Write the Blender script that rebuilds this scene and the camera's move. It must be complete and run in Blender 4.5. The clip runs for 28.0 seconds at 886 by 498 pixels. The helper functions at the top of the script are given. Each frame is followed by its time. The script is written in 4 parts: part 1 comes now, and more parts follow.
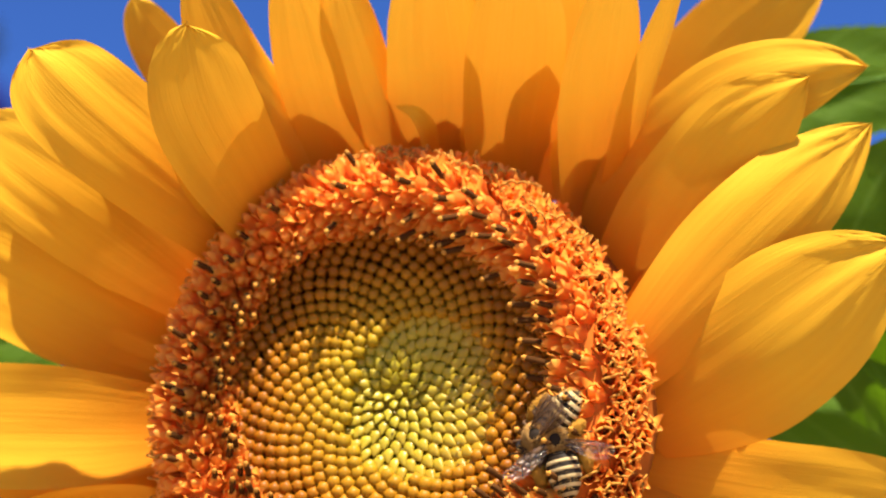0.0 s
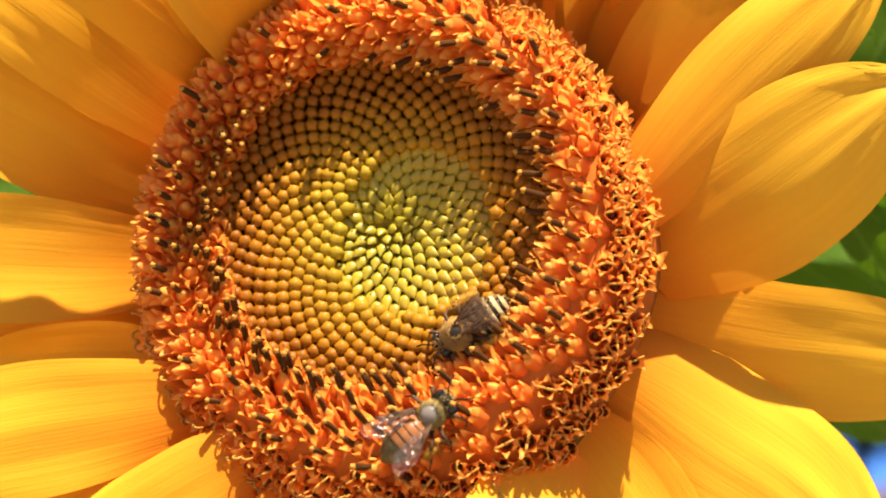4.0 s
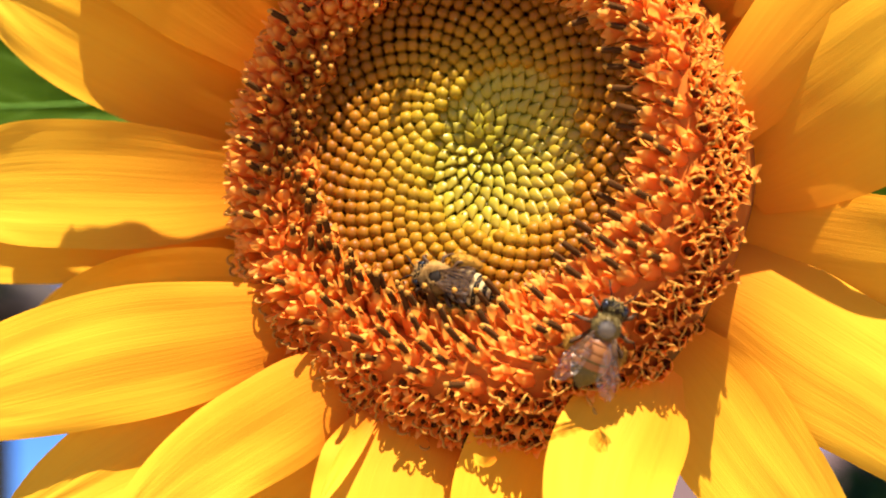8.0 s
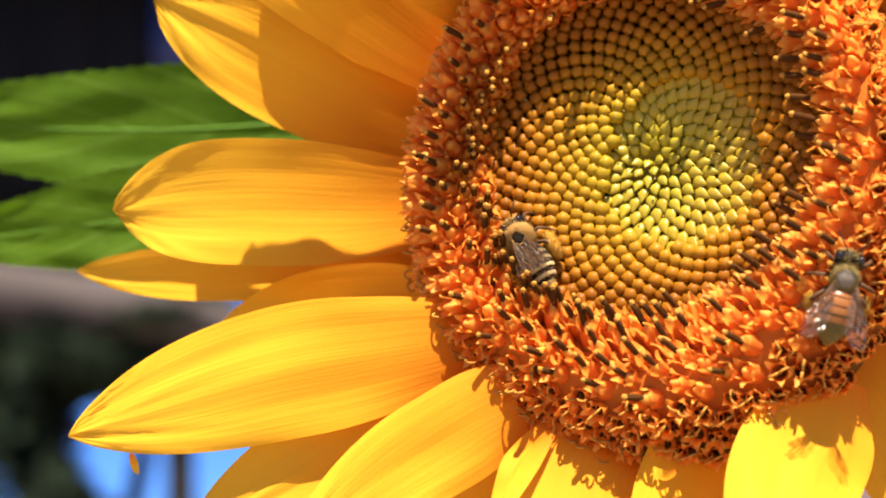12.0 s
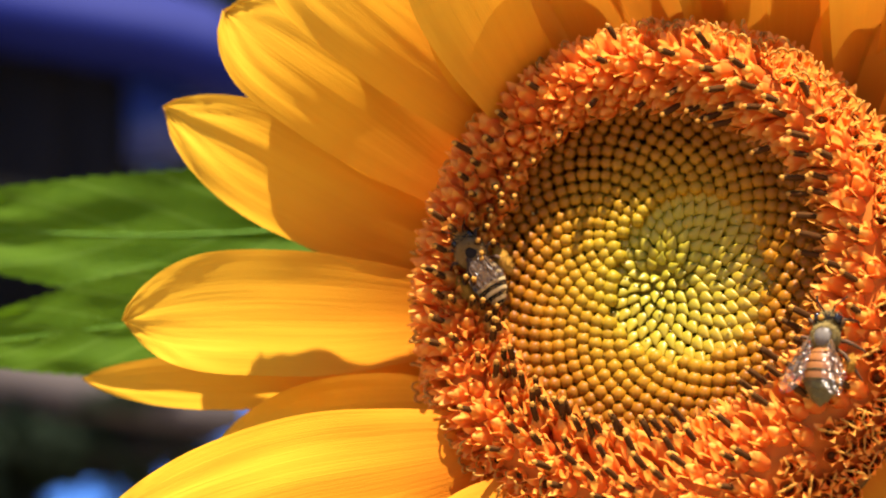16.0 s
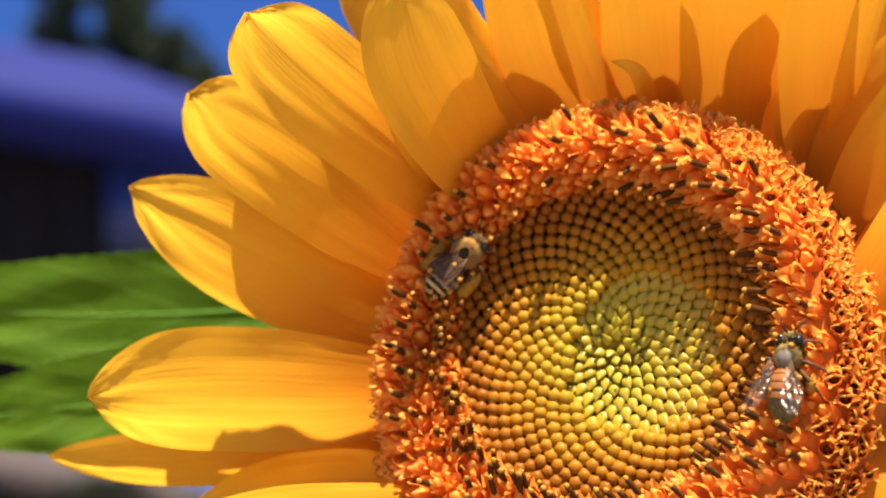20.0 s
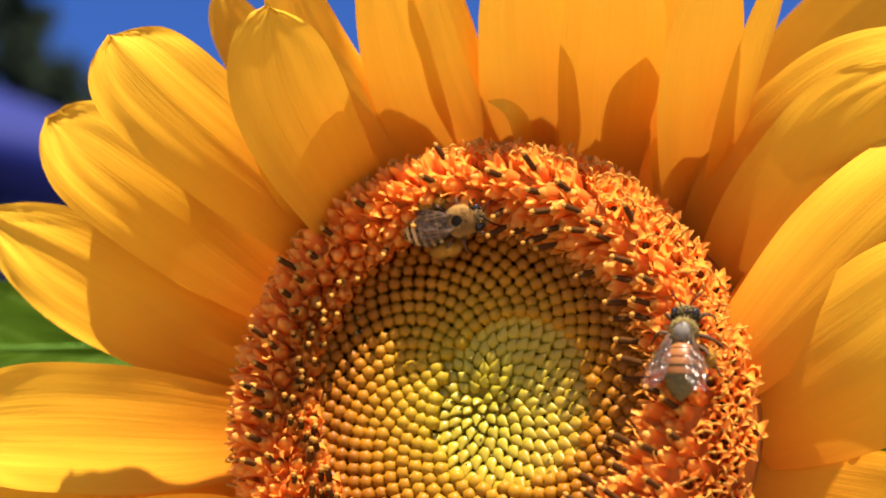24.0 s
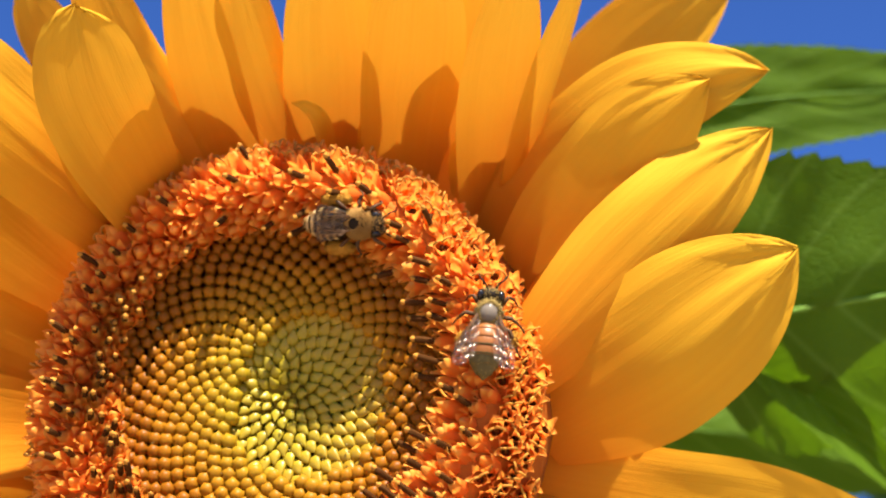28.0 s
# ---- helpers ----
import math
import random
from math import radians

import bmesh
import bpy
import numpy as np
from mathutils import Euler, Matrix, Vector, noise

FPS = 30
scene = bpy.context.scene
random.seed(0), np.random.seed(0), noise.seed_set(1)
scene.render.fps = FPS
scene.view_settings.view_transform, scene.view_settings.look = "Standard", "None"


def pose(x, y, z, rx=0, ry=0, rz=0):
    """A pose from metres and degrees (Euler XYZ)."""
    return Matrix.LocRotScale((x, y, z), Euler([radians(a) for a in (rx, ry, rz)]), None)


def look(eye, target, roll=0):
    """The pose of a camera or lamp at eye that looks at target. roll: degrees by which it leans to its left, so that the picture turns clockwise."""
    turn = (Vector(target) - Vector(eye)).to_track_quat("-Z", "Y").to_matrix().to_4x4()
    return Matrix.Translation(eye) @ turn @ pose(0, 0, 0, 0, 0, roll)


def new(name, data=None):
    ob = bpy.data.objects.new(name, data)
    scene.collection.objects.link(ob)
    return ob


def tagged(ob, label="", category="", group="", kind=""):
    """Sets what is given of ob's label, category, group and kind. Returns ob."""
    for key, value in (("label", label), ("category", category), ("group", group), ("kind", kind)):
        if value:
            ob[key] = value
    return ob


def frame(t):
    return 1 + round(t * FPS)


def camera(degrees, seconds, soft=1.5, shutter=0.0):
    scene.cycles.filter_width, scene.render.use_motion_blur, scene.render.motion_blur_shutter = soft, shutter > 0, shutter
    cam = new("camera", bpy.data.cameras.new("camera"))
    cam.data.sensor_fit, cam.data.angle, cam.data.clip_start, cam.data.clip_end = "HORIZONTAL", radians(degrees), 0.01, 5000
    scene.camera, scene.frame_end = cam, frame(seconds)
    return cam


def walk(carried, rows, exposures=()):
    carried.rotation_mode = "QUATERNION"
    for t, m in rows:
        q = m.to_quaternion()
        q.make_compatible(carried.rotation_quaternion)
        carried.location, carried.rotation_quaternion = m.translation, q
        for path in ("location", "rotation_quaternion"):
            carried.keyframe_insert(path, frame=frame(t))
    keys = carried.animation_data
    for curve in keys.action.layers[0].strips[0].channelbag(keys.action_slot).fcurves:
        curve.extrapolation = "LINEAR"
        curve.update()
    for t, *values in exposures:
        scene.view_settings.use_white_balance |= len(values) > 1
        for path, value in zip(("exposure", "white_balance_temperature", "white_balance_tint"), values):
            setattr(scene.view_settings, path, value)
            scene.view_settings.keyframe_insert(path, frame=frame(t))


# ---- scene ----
# the camera and its way
cam = camera(28.0, 28.0, soft=2.0)
PATH = [
    (0, (-0.01220, -0.21665, 1.45481), (0.00619, -0.00643, 1.51700), -2.46),
    (0.5, (-0.01190, -0.21608, 1.45449), (0.00654, -0.00574, 1.51628), -2.47),
    (1, (-0.01203, -0.21577, 1.45550), (0.00648, -0.00490, 1.51542), -2.36),
    (1.5, (-0.01168, -0.21522, 1.45507), (0.00643, -0.00424, 1.51473), -2.33),
    (2, (-0.01148, -0.21413, 1.45530), (0.00627, -0.00280, 1.51379), -2.12),
    (2.5, (-0.01091, -0.21229, 1.45568), (0.00655, -0.00050, 1.51258), -1.89),
    (3, (-0.01195, -0.21386, 1.45459), (0.01303, -0.00185, 1.50776), -2.62),
    (3.5, (-0.01218, -0.21002, 1.45395), (0.01208, 0.00296, 1.50346), -2.36),
    (4, (-0.01129, -0.20632, 1.45112), (0.00710, 0.00753, 1.49938), -1.69),
    (4.5, (-0.00702, -0.20993, 1.45099), (0.01292, 0.00480, 1.49450), -2.27),
    (6.5, (-0.00824, -0.20467, 1.45219), (0.00903, 0.01149, 1.48933), -1.94),
    (7, (-0.00705, -0.20174, 1.44783), (0.00110, 0.01402, 1.49001), -1.39),
    (7.5, (-0.00634, -0.20566, 1.45266), (0.00250, 0.01100, 1.48981), -1.85),
    (8, (-0.00934, -0.20503, 1.44773), (-0.00448, 0.01077, 1.49025), -1.93),
    (8.5, (-0.00951, -0.20183, 1.44523), (-0.01230, 0.01336, 1.49091), -1.21),
    (9, (-0.00837, -0.20468, 1.44820), (-0.01223, 0.01108, 1.49101), -1.56),
    (9.5, (-0.00938, -0.20465, 1.44669), (-0.01757, 0.01058, 1.49147), -1.44),
    (10, (-0.00946, -0.20386, 1.44696), (-0.02092, 0.01118, 1.49198), -1.33),
    (10.5, (-0.00917, -0.20564, 1.44736), (-0.02238, 0.00937, 1.49205), -1.56),
    (11, (-0.01069, -0.20543, 1.44722), (-0.02570, 0.00938, 1.49227), -1.48),
    (11.5, (-0.01039, -0.20378, 1.44689), (-0.02736, 0.01077, 1.49254), -1.25),
    (12, (-0.00961, -0.20510, 1.44648), (-0.02618, 0.00939, 1.49252), -1.35),
    (12.5, (-0.01217, -0.20390, 1.44715), (-0.02819, 0.01077, 1.49251), -1.12),
    (14.5, (-0.01460, -0.20521, 1.44784), (-0.02752, 0.00937, 1.49463), -1.20),
    (15, (-0.01368, -0.20857, 1.44743), (-0.02398, 0.00544, 1.49737), -1.75),
    (15.5, (-0.01257, -0.20935, 1.44904), (-0.02259, 0.00413, 1.50124), -1.83),
    (16, (-0.01402, -0.20820, 1.44924), (-0.02645, 0.00411, 1.50555), -1.22),
    (16.5, (-0.01233, -0.21178, 1.44684), (-0.02063, -0.00065, 1.50812), -1.99),
    (17, (-0.01154, -0.21101, 1.44771), (-0.02173, -0.00024, 1.50996), -1.74),
    (17.5, (-0.01146, -0.20885, 1.44883), (-0.02703, 0.00165, 1.51088), -0.76),
    (18, (-0.01179, -0.21050, 1.44873), (-0.02578, -0.00021, 1.51186), -1.03),
    (18.5, (-0.01156, -0.21066, 1.44887), (-0.02349, -0.00042, 1.51256), -1.37),
    (19, (-0.01119, -0.20705, 1.45010), (-0.02743, 0.00309, 1.51315), -0.49),
    (19.5, (-0.01178, -0.21042, 1.44730), (-0.02408, -0.00075, 1.51280), -1.19),
    (20, (-0.01130, -0.21176, 1.44676), (-0.02087, -0.00231, 1.51340), -1.60),
    (20.5, (-0.01091, -0.20981, 1.44847), (-0.02086, -0.00023, 1.51463), -1.34),
    (22.5, (-0.00842, -0.20384, 1.44985), (-0.01806, 0.00512, 1.51801), -0.24),
    (23, (-0.00960, -0.20485, 1.45186), (-0.02199, 0.00437, 1.51875), 0.59),
    (23.5, (-0.01065, -0.20863, 1.44816), (-0.01215, -0.00041, 1.51916), -0.63),
    (24, (-0.00865, -0.20433, 1.44873), (-0.00451, 0.00369, 1.52022), -0.98),
    (24.5, (-0.00941, -0.20926, 1.44889), (-0.00769, -0.00083, 1.51926), -0.58),
    (25, (-0.01014, -0.21065, 1.44684), (0.00243, -0.00316, 1.51890), -1.42),
    (25.5, (-0.00864, -0.20651, 1.44746), (0.00089, 0.00114, 1.51950), -0.75),
    (26, (-0.00853, -0.20734, 1.44854), (0.00497, 0.00058, 1.51916), -0.75),
    (26.5, (-0.00977, -0.20914, 1.44896), (0.01406, -0.00175, 1.51839), -2.06),
    (27, (-0.00899, -0.20913, 1.44752), (0.00978, -0.00176, 1.51854), -1.00),
    (27.5, (-0.00954, -0.21237, 1.44810), (0.01774, -0.00538, 1.51745), -2.08),
    (28, (-0.00942, -0.20961, 1.44823), (0.01971, -0.00297, 1.51787), -2.23),
]
walk(cam, [(t, look(eye, target, roll)) for t, eye, target, roll in PATH], [(0.0, 1.46), (28.0, 1.46)])
cam.data.dof.use_dof = True
cam.data.dof.focus_distance = 0.206
cam.data.dof.aperture_fstop = 20.0

# sky and sun
SUN = Vector((0.12, -0.462, 0.875)).normalized()
world = bpy.data.worlds.new("world")
scene.world = world
world.use_nodes = True
wn = world.node_tree.nodes
sky = wn.new("ShaderNodeTexSky")
sky.sky_type, sky.sun_disc = "NISHITA", False
sky.sun_elevation = math.asin(SUN.z)
sky.sun_rotation = math.atan2(SUN.x, SUN.y)
sky.altitude, sky.air_density, sky.dust_density, sky.ozone_density = 4000, 1.0, 0.0, 6.0
tint = wn.new("ShaderNodeMix")
tint.data_type, tint.blend_type = "RGBA", "MULTIPLY"
tint.inputs[0].default_value, tint.inputs[7].default_value = 1.0, (0.42, 0.62, 1.0, 1)
world.node_tree.links.new(sky.outputs[0], tint.inputs[6])
world.node_tree.links.new(tint.outputs[2], wn["Background"].inputs[0])
wn["Background"].inputs[1].default_value = 0.075
sun = new("sun", bpy.data.lights.new("sun", "SUN"))
sun.data.energy, sun.data.angle, sun.data.color = 5.0, radians(0.5), (1, 0.93, 0.82)
sun.matrix_world = look(Vector((0, 0, 6)) + SUN * 4, (0, 0, 6))

MM = 0.001


# ---- materials ----
def material(name, rough=0.5, spec=0.5):
    m = bpy.data.materials.new(name)
    m.use_nodes = True
    b = m.node_tree.nodes["Principled BSDF"]
    b.inputs["Roughness"].default_value = rough
    b.inputs["Specular IOR Level"].default_value = spec
    return m, m.node_tree, b


def node(nt, kind, **sets):
    n = nt.nodes.new(kind)
    for key, value in sets.items():
        n.inputs[key].default_value = value
    return n


def ramp(nt, source, stops):
    r = nt.nodes.new("ShaderNodeValToRGB")
    els = r.color_ramp.elements
    while len(els) < len(stops):
        els.new(0.5)
    for e, (at, rgb) in zip(els, stops):
        e.position, e.color = at, (*rgb, 1)
    nt.links.new(source, r.inputs[0])
    return r.outputs[0]


def mix(nt, fac, a, b, blend="MIX"):
    m = nt.nodes.new("ShaderNodeMix")
    m.data_type, m.blend_type = "RGBA", blend
    for slot, v in ((0, fac), (6, a), (7, b)):
        if isinstance(v, (float, int)):
            m.inputs[slot].default_value = v
        elif isinstance(v, tuple):
            m.inputs[slot].default_value = (*v, 1)
        else:
            nt.links.new(v, m.inputs[slot])
    return m.outputs[2]


def noise_of(nt, scale, detail=3.0, vector=None, stretch=None):
    n = node(nt, "ShaderNodeTexNoise", Scale=scale, Detail=detail)
    if vector is None:
        vector = nt.nodes.new("ShaderNodeTexCoord").outputs["Object"]
    if stretch:
        mp = nt.nodes.new("ShaderNodeMapping")
        mp.inputs["Scale"].default_value = stretch
        nt.links.new(vector, mp.inputs[0])
        vector = mp.outputs[0]
    nt.links.new(vector, n.inputs["Vector"])
    return n.outputs["Fac"]


def bumped(nt, b, height, strength, distance):
    u = node(nt, "ShaderNodeBump", Strength=strength, Distance=distance)
    nt.links.new(height, u.inputs["Height"])
    nt.links.new(u.outputs[0], b.inputs["Normal"])
    return u.outputs[0]


def mottled(name, dark, light, scale, rough=0.6, spec=0.4, bump=0.4, depth=0.0002, fine=5.0):
    """A surface whose colour wanders between two shades, at a coarse and a fine scale."""
    m, nt, b = material(name, rough, spec)
    one, two = noise_of(nt, scale), noise_of(nt, scale * fine)
    c = mix(nt, one, dark, light)
    c = mix(nt, two, c, light)
    c2 = mix(nt, 0.5, mix(nt, one, dark, light), c)
    nt.links.new(c2, b.inputs["Base Color"])
    bumped(nt, b, two, bump, depth)
    return m


def thin(m, nt, b, colour, share):
    """Lets light through a thin sheet: part of the surface is a translucent one of the given colour."""
    tr = nt.nodes.new("ShaderNodeBsdfTranslucent")
    if isinstance(colour, tuple):
        tr.inputs[0].default_value = (*colour, 1)
    else:
        nt.links.new(colour, tr.inputs[0])
    if b.inputs["Normal"].links:
        nt.links.new(b.inputs["Normal"].links[0].from_socket, tr.inputs["Normal"])
    mx = nt.nodes.new("ShaderNodeMixShader")
    mx.inputs[0].default_value = share
    nt.links.new(b.outputs[0], mx.inputs[1])
    nt.links.new(tr.outputs[0], mx.inputs[2])
    nt.links.new(mx.outputs[0], nt.nodes["Material Output"].inputs[0])


def petal_material():
    m, nt, b = material("petal_yellow", 0.65, 0.08)
    uv = nt.nodes.new("ShaderNodeUVMap").outputs[0]
    sep = nt.nodes.new("ShaderNodeSeparateXYZ")
    nt.links.new(uv, sep.inputs[0])
    rnd = nt.nodes.new("ShaderNodeObjectInfo").outputs["Random"]
    streak = noise_of(nt, 1.0, 4.0, uv, (1.2, 26.0, 1.0))
    fine = noise_of(nt, 1.0, 2.0, uv, (5.0, 110.0, 1.0))
    blotch = noise_of(nt, 120.0, 3.0)
    # redder, darker towards the foot: shade at the petal bases is put into the colour
    along = ramp(nt, sep.outputs[0], [(0.0, (0.71, 0.205, 0.012)), (0.22, (0.76, 0.315, 0.016)), (0.5, (0.78, 0.41, 0.022)), (1.0, (0.78, 0.45, 0.028))])
    c = mix(nt, streak, mix(nt, 1.0, along, (0.94, 0.87, 0.8), "MULTIPLY"), along)
    c = mix(nt, mix(nt, 1.0, fine, (0.35, 0.35, 0.35), "MULTIPLY"), c, mix(nt, 1.0, c, (1.0, 0.9, 0.7), "MULTIPLY"))
    c = mix(nt, mix(nt, 1.0, blotch, (0.4, 0.4, 0.4), "MULTIPLY"), c, mix(nt, 1.0, c, (0.98, 0.9, 0.9), "MULTIPLY"))
    c = mix(nt, mix(nt, 1.0, rnd, (0.3, 0.3, 0.3), "MULTIPLY"), c, mix(nt, 1.0, c, (1.0, 0.92, 0.8), "MULTIPLY"))
    nt.links.new(c, b.inputs["Base Color"])
    h = mix(nt, 0.35, streak, fine)
    bumped(nt, b, h, 0.25, 0.0004)
    thin(m, nt, b, mix(nt, 1.0, c, (1.0, 1.0, 1.6), "MULTIPLY"), 0.20)
    return m


def radial_material(name, stops, rough, spec, centre, radius, bump_scale):
    """Colour by the distance from the middle of the flower head."""
    m, nt, b = material(name, rough, spec)
    geo = nt.nodes.new("ShaderNodeNewGeometry")
    sub = nt.nodes.new("ShaderNodeVectorMath")
    sub.operation = "DISTANCE"
    nt.links.new(geo.outputs["Position"], sub.inputs[0])
    sub.inputs[1].default_value = centre
    div = nt.nodes.new("ShaderNodeMath")
    div.operation = "DIVIDE"
    nt.links.new(sub.outputs["Value"], div.inputs[0])
    div.inputs[1].default_value = radius
    c = ramp(nt, div.outputs[0], stops)
    rnd = nt.nodes.new("ShaderNodeObjectInfo").outputs["Random"]
    c = mix(nt, mix(nt, 1.0, rnd, (0.55, 0.55, 0.55), "MULTIPLY"), c, mix(nt, 1.0, c, (0.8, 0.68, 0.7), "MULTIPLY"))
    n = noise_of(nt, bump_scale, 3.0, geo.outputs["Position"])
    c = mix(nt, n, mix(nt, 1.0, c, (0.75, 0.7, 0.7), "MULTIPLY"), c)
    nt.links.new(c, b.inputs["Base Color"])
    bumped(nt, b, n, 0.25, 0.0002)
    return m, nt, b


def leaf_material(name, dark, light, share):
    m, nt, b = material(name, 0.6, 0.15)
    uv = nt.nodes.new("ShaderNodeUVMap").outputs[0]
    sep = nt.nodes.new("ShaderNodeSeparateXYZ")
    nt.links.new(uv, sep.inputs[0])
    ab = nt.nodes.new("ShaderNodeMath")
    ab.operation = "ABSOLUTE"
    nt.links.new(sep.outputs[1], ab.inputs[0])
    # side veins run forward from the midrib
    add = nt.nodes.new("ShaderNodeMath")
    add.operation = "MULTIPLY_ADD"
    nt.links.new(ab.outputs[0], add.inputs[0])
    add.inputs[1].default_value = -0.28
    nt.links.new(sep.outputs[0], add.inputs[2])
    comb = nt.nodes.new("ShaderNodeCombineXYZ")
    nt.links.new(add.outputs[0], comb.inputs[0])
    wave = node(nt, "ShaderNodeTexWave", Scale=2.1, Distortion=0.6, Detail=1.0)
    nt.links.new(comb.outputs[0], wave.inputs["Vector"])
    vein = ramp(nt, wave.outputs["Fac"], [(0.0, (1, 1, 1)), (0.06, (0, 0, 0))])
    vor = node(nt, "ShaderNodeTexVoronoi", Scale=26.0)
    vor.feature = "DISTANCE_TO_EDGE"
    nt.links.new(uv, vor.inputs["Vector"])
    net = ramp(nt, vor.outputs["Distance"], [(0.0, (0, 0, 0)), (0.12, (1, 1, 1))])
    big = noise_of(nt, 40.0)
    c = mix(nt, big, dark, light)
    c = mix(nt, mix(nt, 1.0, net, (0.35, 0.35, 0.35), "MULTIPLY"), mix(nt, 1.0, c, (0.75, 0.85, 0.7), "MULTIPLY"), c)
    c = mix(nt, mix(nt, 1.0, vein, (0.3, 0.3, 0.3), "MULTIPLY"), c, (0.20, 0.32, 0.05))
    nt.links.new(c, b.inputs["Base Color"])
    h = mix(nt, 0.5, net, mix(nt, 1.0, vein, (-1.0, -1.0, -1.0), "MULTIPLY"))
    bumped(nt, b, h, 0.35, 0.0005)
    thin(m, nt, b, mix(nt, 1.0, c, (1.6, 1.7, 0.5), "MULTIPLY"), share)
    return m


PITCH = radians(15.0)
# flower space: x to the right, y up along the picture plane, z towards the viewer, in millimetres
F = pose(0, 0, 1.5) @ Matrix(((1, 0, 0, 0), (0, -math.sin(PITCH), -math.cos(PITCH), 0),
                              (0, math.cos(PITCH), -math.sin(PITCH), 0), (0, 0, 0, 1)))
HEART = tuple(F.translation)
M_PETAL = petal_material()
M_DISC, _nt, _b = radial_material("receptacle", [(0.0, (0.26, 0.19, 0.010)), (0.28, (0.17, 0.095, 0.006)), (0.42, (0.09, 0.04, 0.005)), (0.60, (0.06, 0.024, 0.004)),
                                  (0.66, (0.60, 0.18, 0.018)), (0.93, (0.54, 0.15, 0.016)), (1.0, (0.08, 0.05, 0.010))], 0.7, 0.1, HEART, 0.034, 900.0)
M_BUD, _nt, _b = radial_material("floret_bud", [(0.0, (0.35, 0.27, 0.011)), (0.2, (0.40, 0.27, 0.012)), (0.33, (0.41, 0.21, 0.009)), (0.45, (0.39, 0.155, 0.006)),
                                 (0.50, (0.29, 0.10, 0.004)), (0.7, (0.28, 0.09, 0.004))], 0.4, 0.12, HEART, 0.034, 1500.0)
M_BRACT, _nt, _b = radial_material("young_bract", [(0.0, (0.38, 0.32, 0.018)), (0.2, (0.44, 0.34, 0.020)), (0.4, (0.42, 0.25, 0.013))], 0.35, 0.28, HEART, 0.034, 1500.0)
M_COROLLA = mottled("corolla_orange", (0.80, 0.235, 0.034), (0.90, 0.30, 0.048), 300.0, 0.5, 0.15, 0.2, 0.0001)
_nt = M_COROLLA.node_tree
thin(M_COROLLA, _nt, _nt.nodes["Principled BSDF"], (1.0, 0.38, 0.055), 0.58)
M_LOBE = mottled("lobe_orange", (0.86, 0.37, 0.050), (0.94, 0.48, 0.085), 500.0, 0.5, 0.15, 0.2, 0.0001)
_nt = M_LOBE.node_tree
thin(M_LOBE, _nt, _nt.nodes["Principled BSDF"], (0.95, 0.36, 0.05), 0.45)
M_ANTHER = mottled("anther_brown", (0.028, 0.011, 0.003), (0.105, 0.040, 0.010), 1200.0, 0.8, 0.03, 0.4, 0.0001)
M_STIGMA = mottled("stigma_yellow", (0.38, 0.15, 0.018), (0.54, 0.26, 0.04), 900.0, 0.7, 0.1, 0.5, 0.0001)
M_LEAF = leaf_material("leaf_green", (0.07, 0.13, 0.004), (0.13, 0.215, 0.008), 0.42)
M_RIB = mottled("leaf_rib", (0.10, 0.22, 0.015), (0.15, 0.29, 0.03), 90.0, 0.6, 0.2)
# sepal green is darkened: the shade in the petal gaps is put into it
M_SEPAL = mottled("sepal_shade_green", (0.012, 0.035, 0.004), (0.03, 0.07, 0.010), 200.0, 0.9, 0.1)
M_STEM = mottled("stem_green", (0.06, 0.14, 0.02), (0.12, 0.22, 0.04), 120.0, 0.6, 0.3)


# ---- building helpers ----
def mesh_of(name, bm, mats, smooth=True):
    me = bpy.data.meshes.new(name)
    bm.to_mesh(me)
    bm.free()
    if smooth:
        me.polygons.foreach_set("use_smooth", [True] * len(me.polygons))
    for m in mats if isinstance(mats, (list, tuple)) else [mats]:
        me.materials.append(m)
    return me


def part(name, bm, mats, parent, label=""):
    ob = new(name, mesh_of(name, bm, mats))
    ob.parent = parent
    if label:
        ob["label"] = label
    return ob


def piece(name, me, parent, m):
    ob = new(name, me)
    ob.parent = parent
    ob.matrix_basis = m
    return ob


def lathe(bm, profile_rows, seg=8, m=None, mat=0, wobble=0.0, closed=True):
    """A turned body from rows of (radius, height), in metres."""
    m = m or Matrix()
    rings = []
    for r, h in profile_rows:
        rings.append([bm.verts.new(m @ Vector((r * (1 + wobble * math.cos(5 * i * math.tau / seg)) * math.cos(i * math.tau / seg),
                                               r * (1 + wobble * math.cos(5 * i * math.tau / seg)) * math.sin(i * math.tau / seg), h))) for i in range(seg)])
    for p, q in zip(rings, rings[1:]):
        for i in range(seg):
            f = bm.faces.new((p[i], p[(i + 1) % seg], q[(i + 1) % seg], q[i]))
            f.material_index = mat
    if closed:
        bm.faces.new(rings[-1]).material_index = mat
    return rings


def tube(bm, points, radii, seg=6, mat=0):
    """A round bar along points."""
    pts = [Vector(p) for p in points]
    rings = []
    for i, p in enumerate(pts):
        d = (pts[min(i + 1, len(pts) - 1)] - pts[max(i - 1, 0)]).normalized()
        a = d.orthogonal().normalized()
        if rings:
            a = (last - d * last.dot(d)).normalized()
        last = a
        b = d.cross(a)
        r = radii[i] if isinstance(radii, (list, tuple)) else radii
        rings.append([bm.verts.new(p + (a * math.cos(k * math.tau / seg) + b * math.sin(k * math.tau / seg)) * r) for k in range(seg)])
    for p, q in zip(rings, rings[1:]):
        for k in range(seg):
            bm.faces.new((p[k], p[(k + 1) % seg], q[(k + 1) % seg], q[k])).material_index = mat
    bm.faces.new(rings[0][::-1]).material_index = mat
    bm.faces.new(rings[-1]).material_index = mat


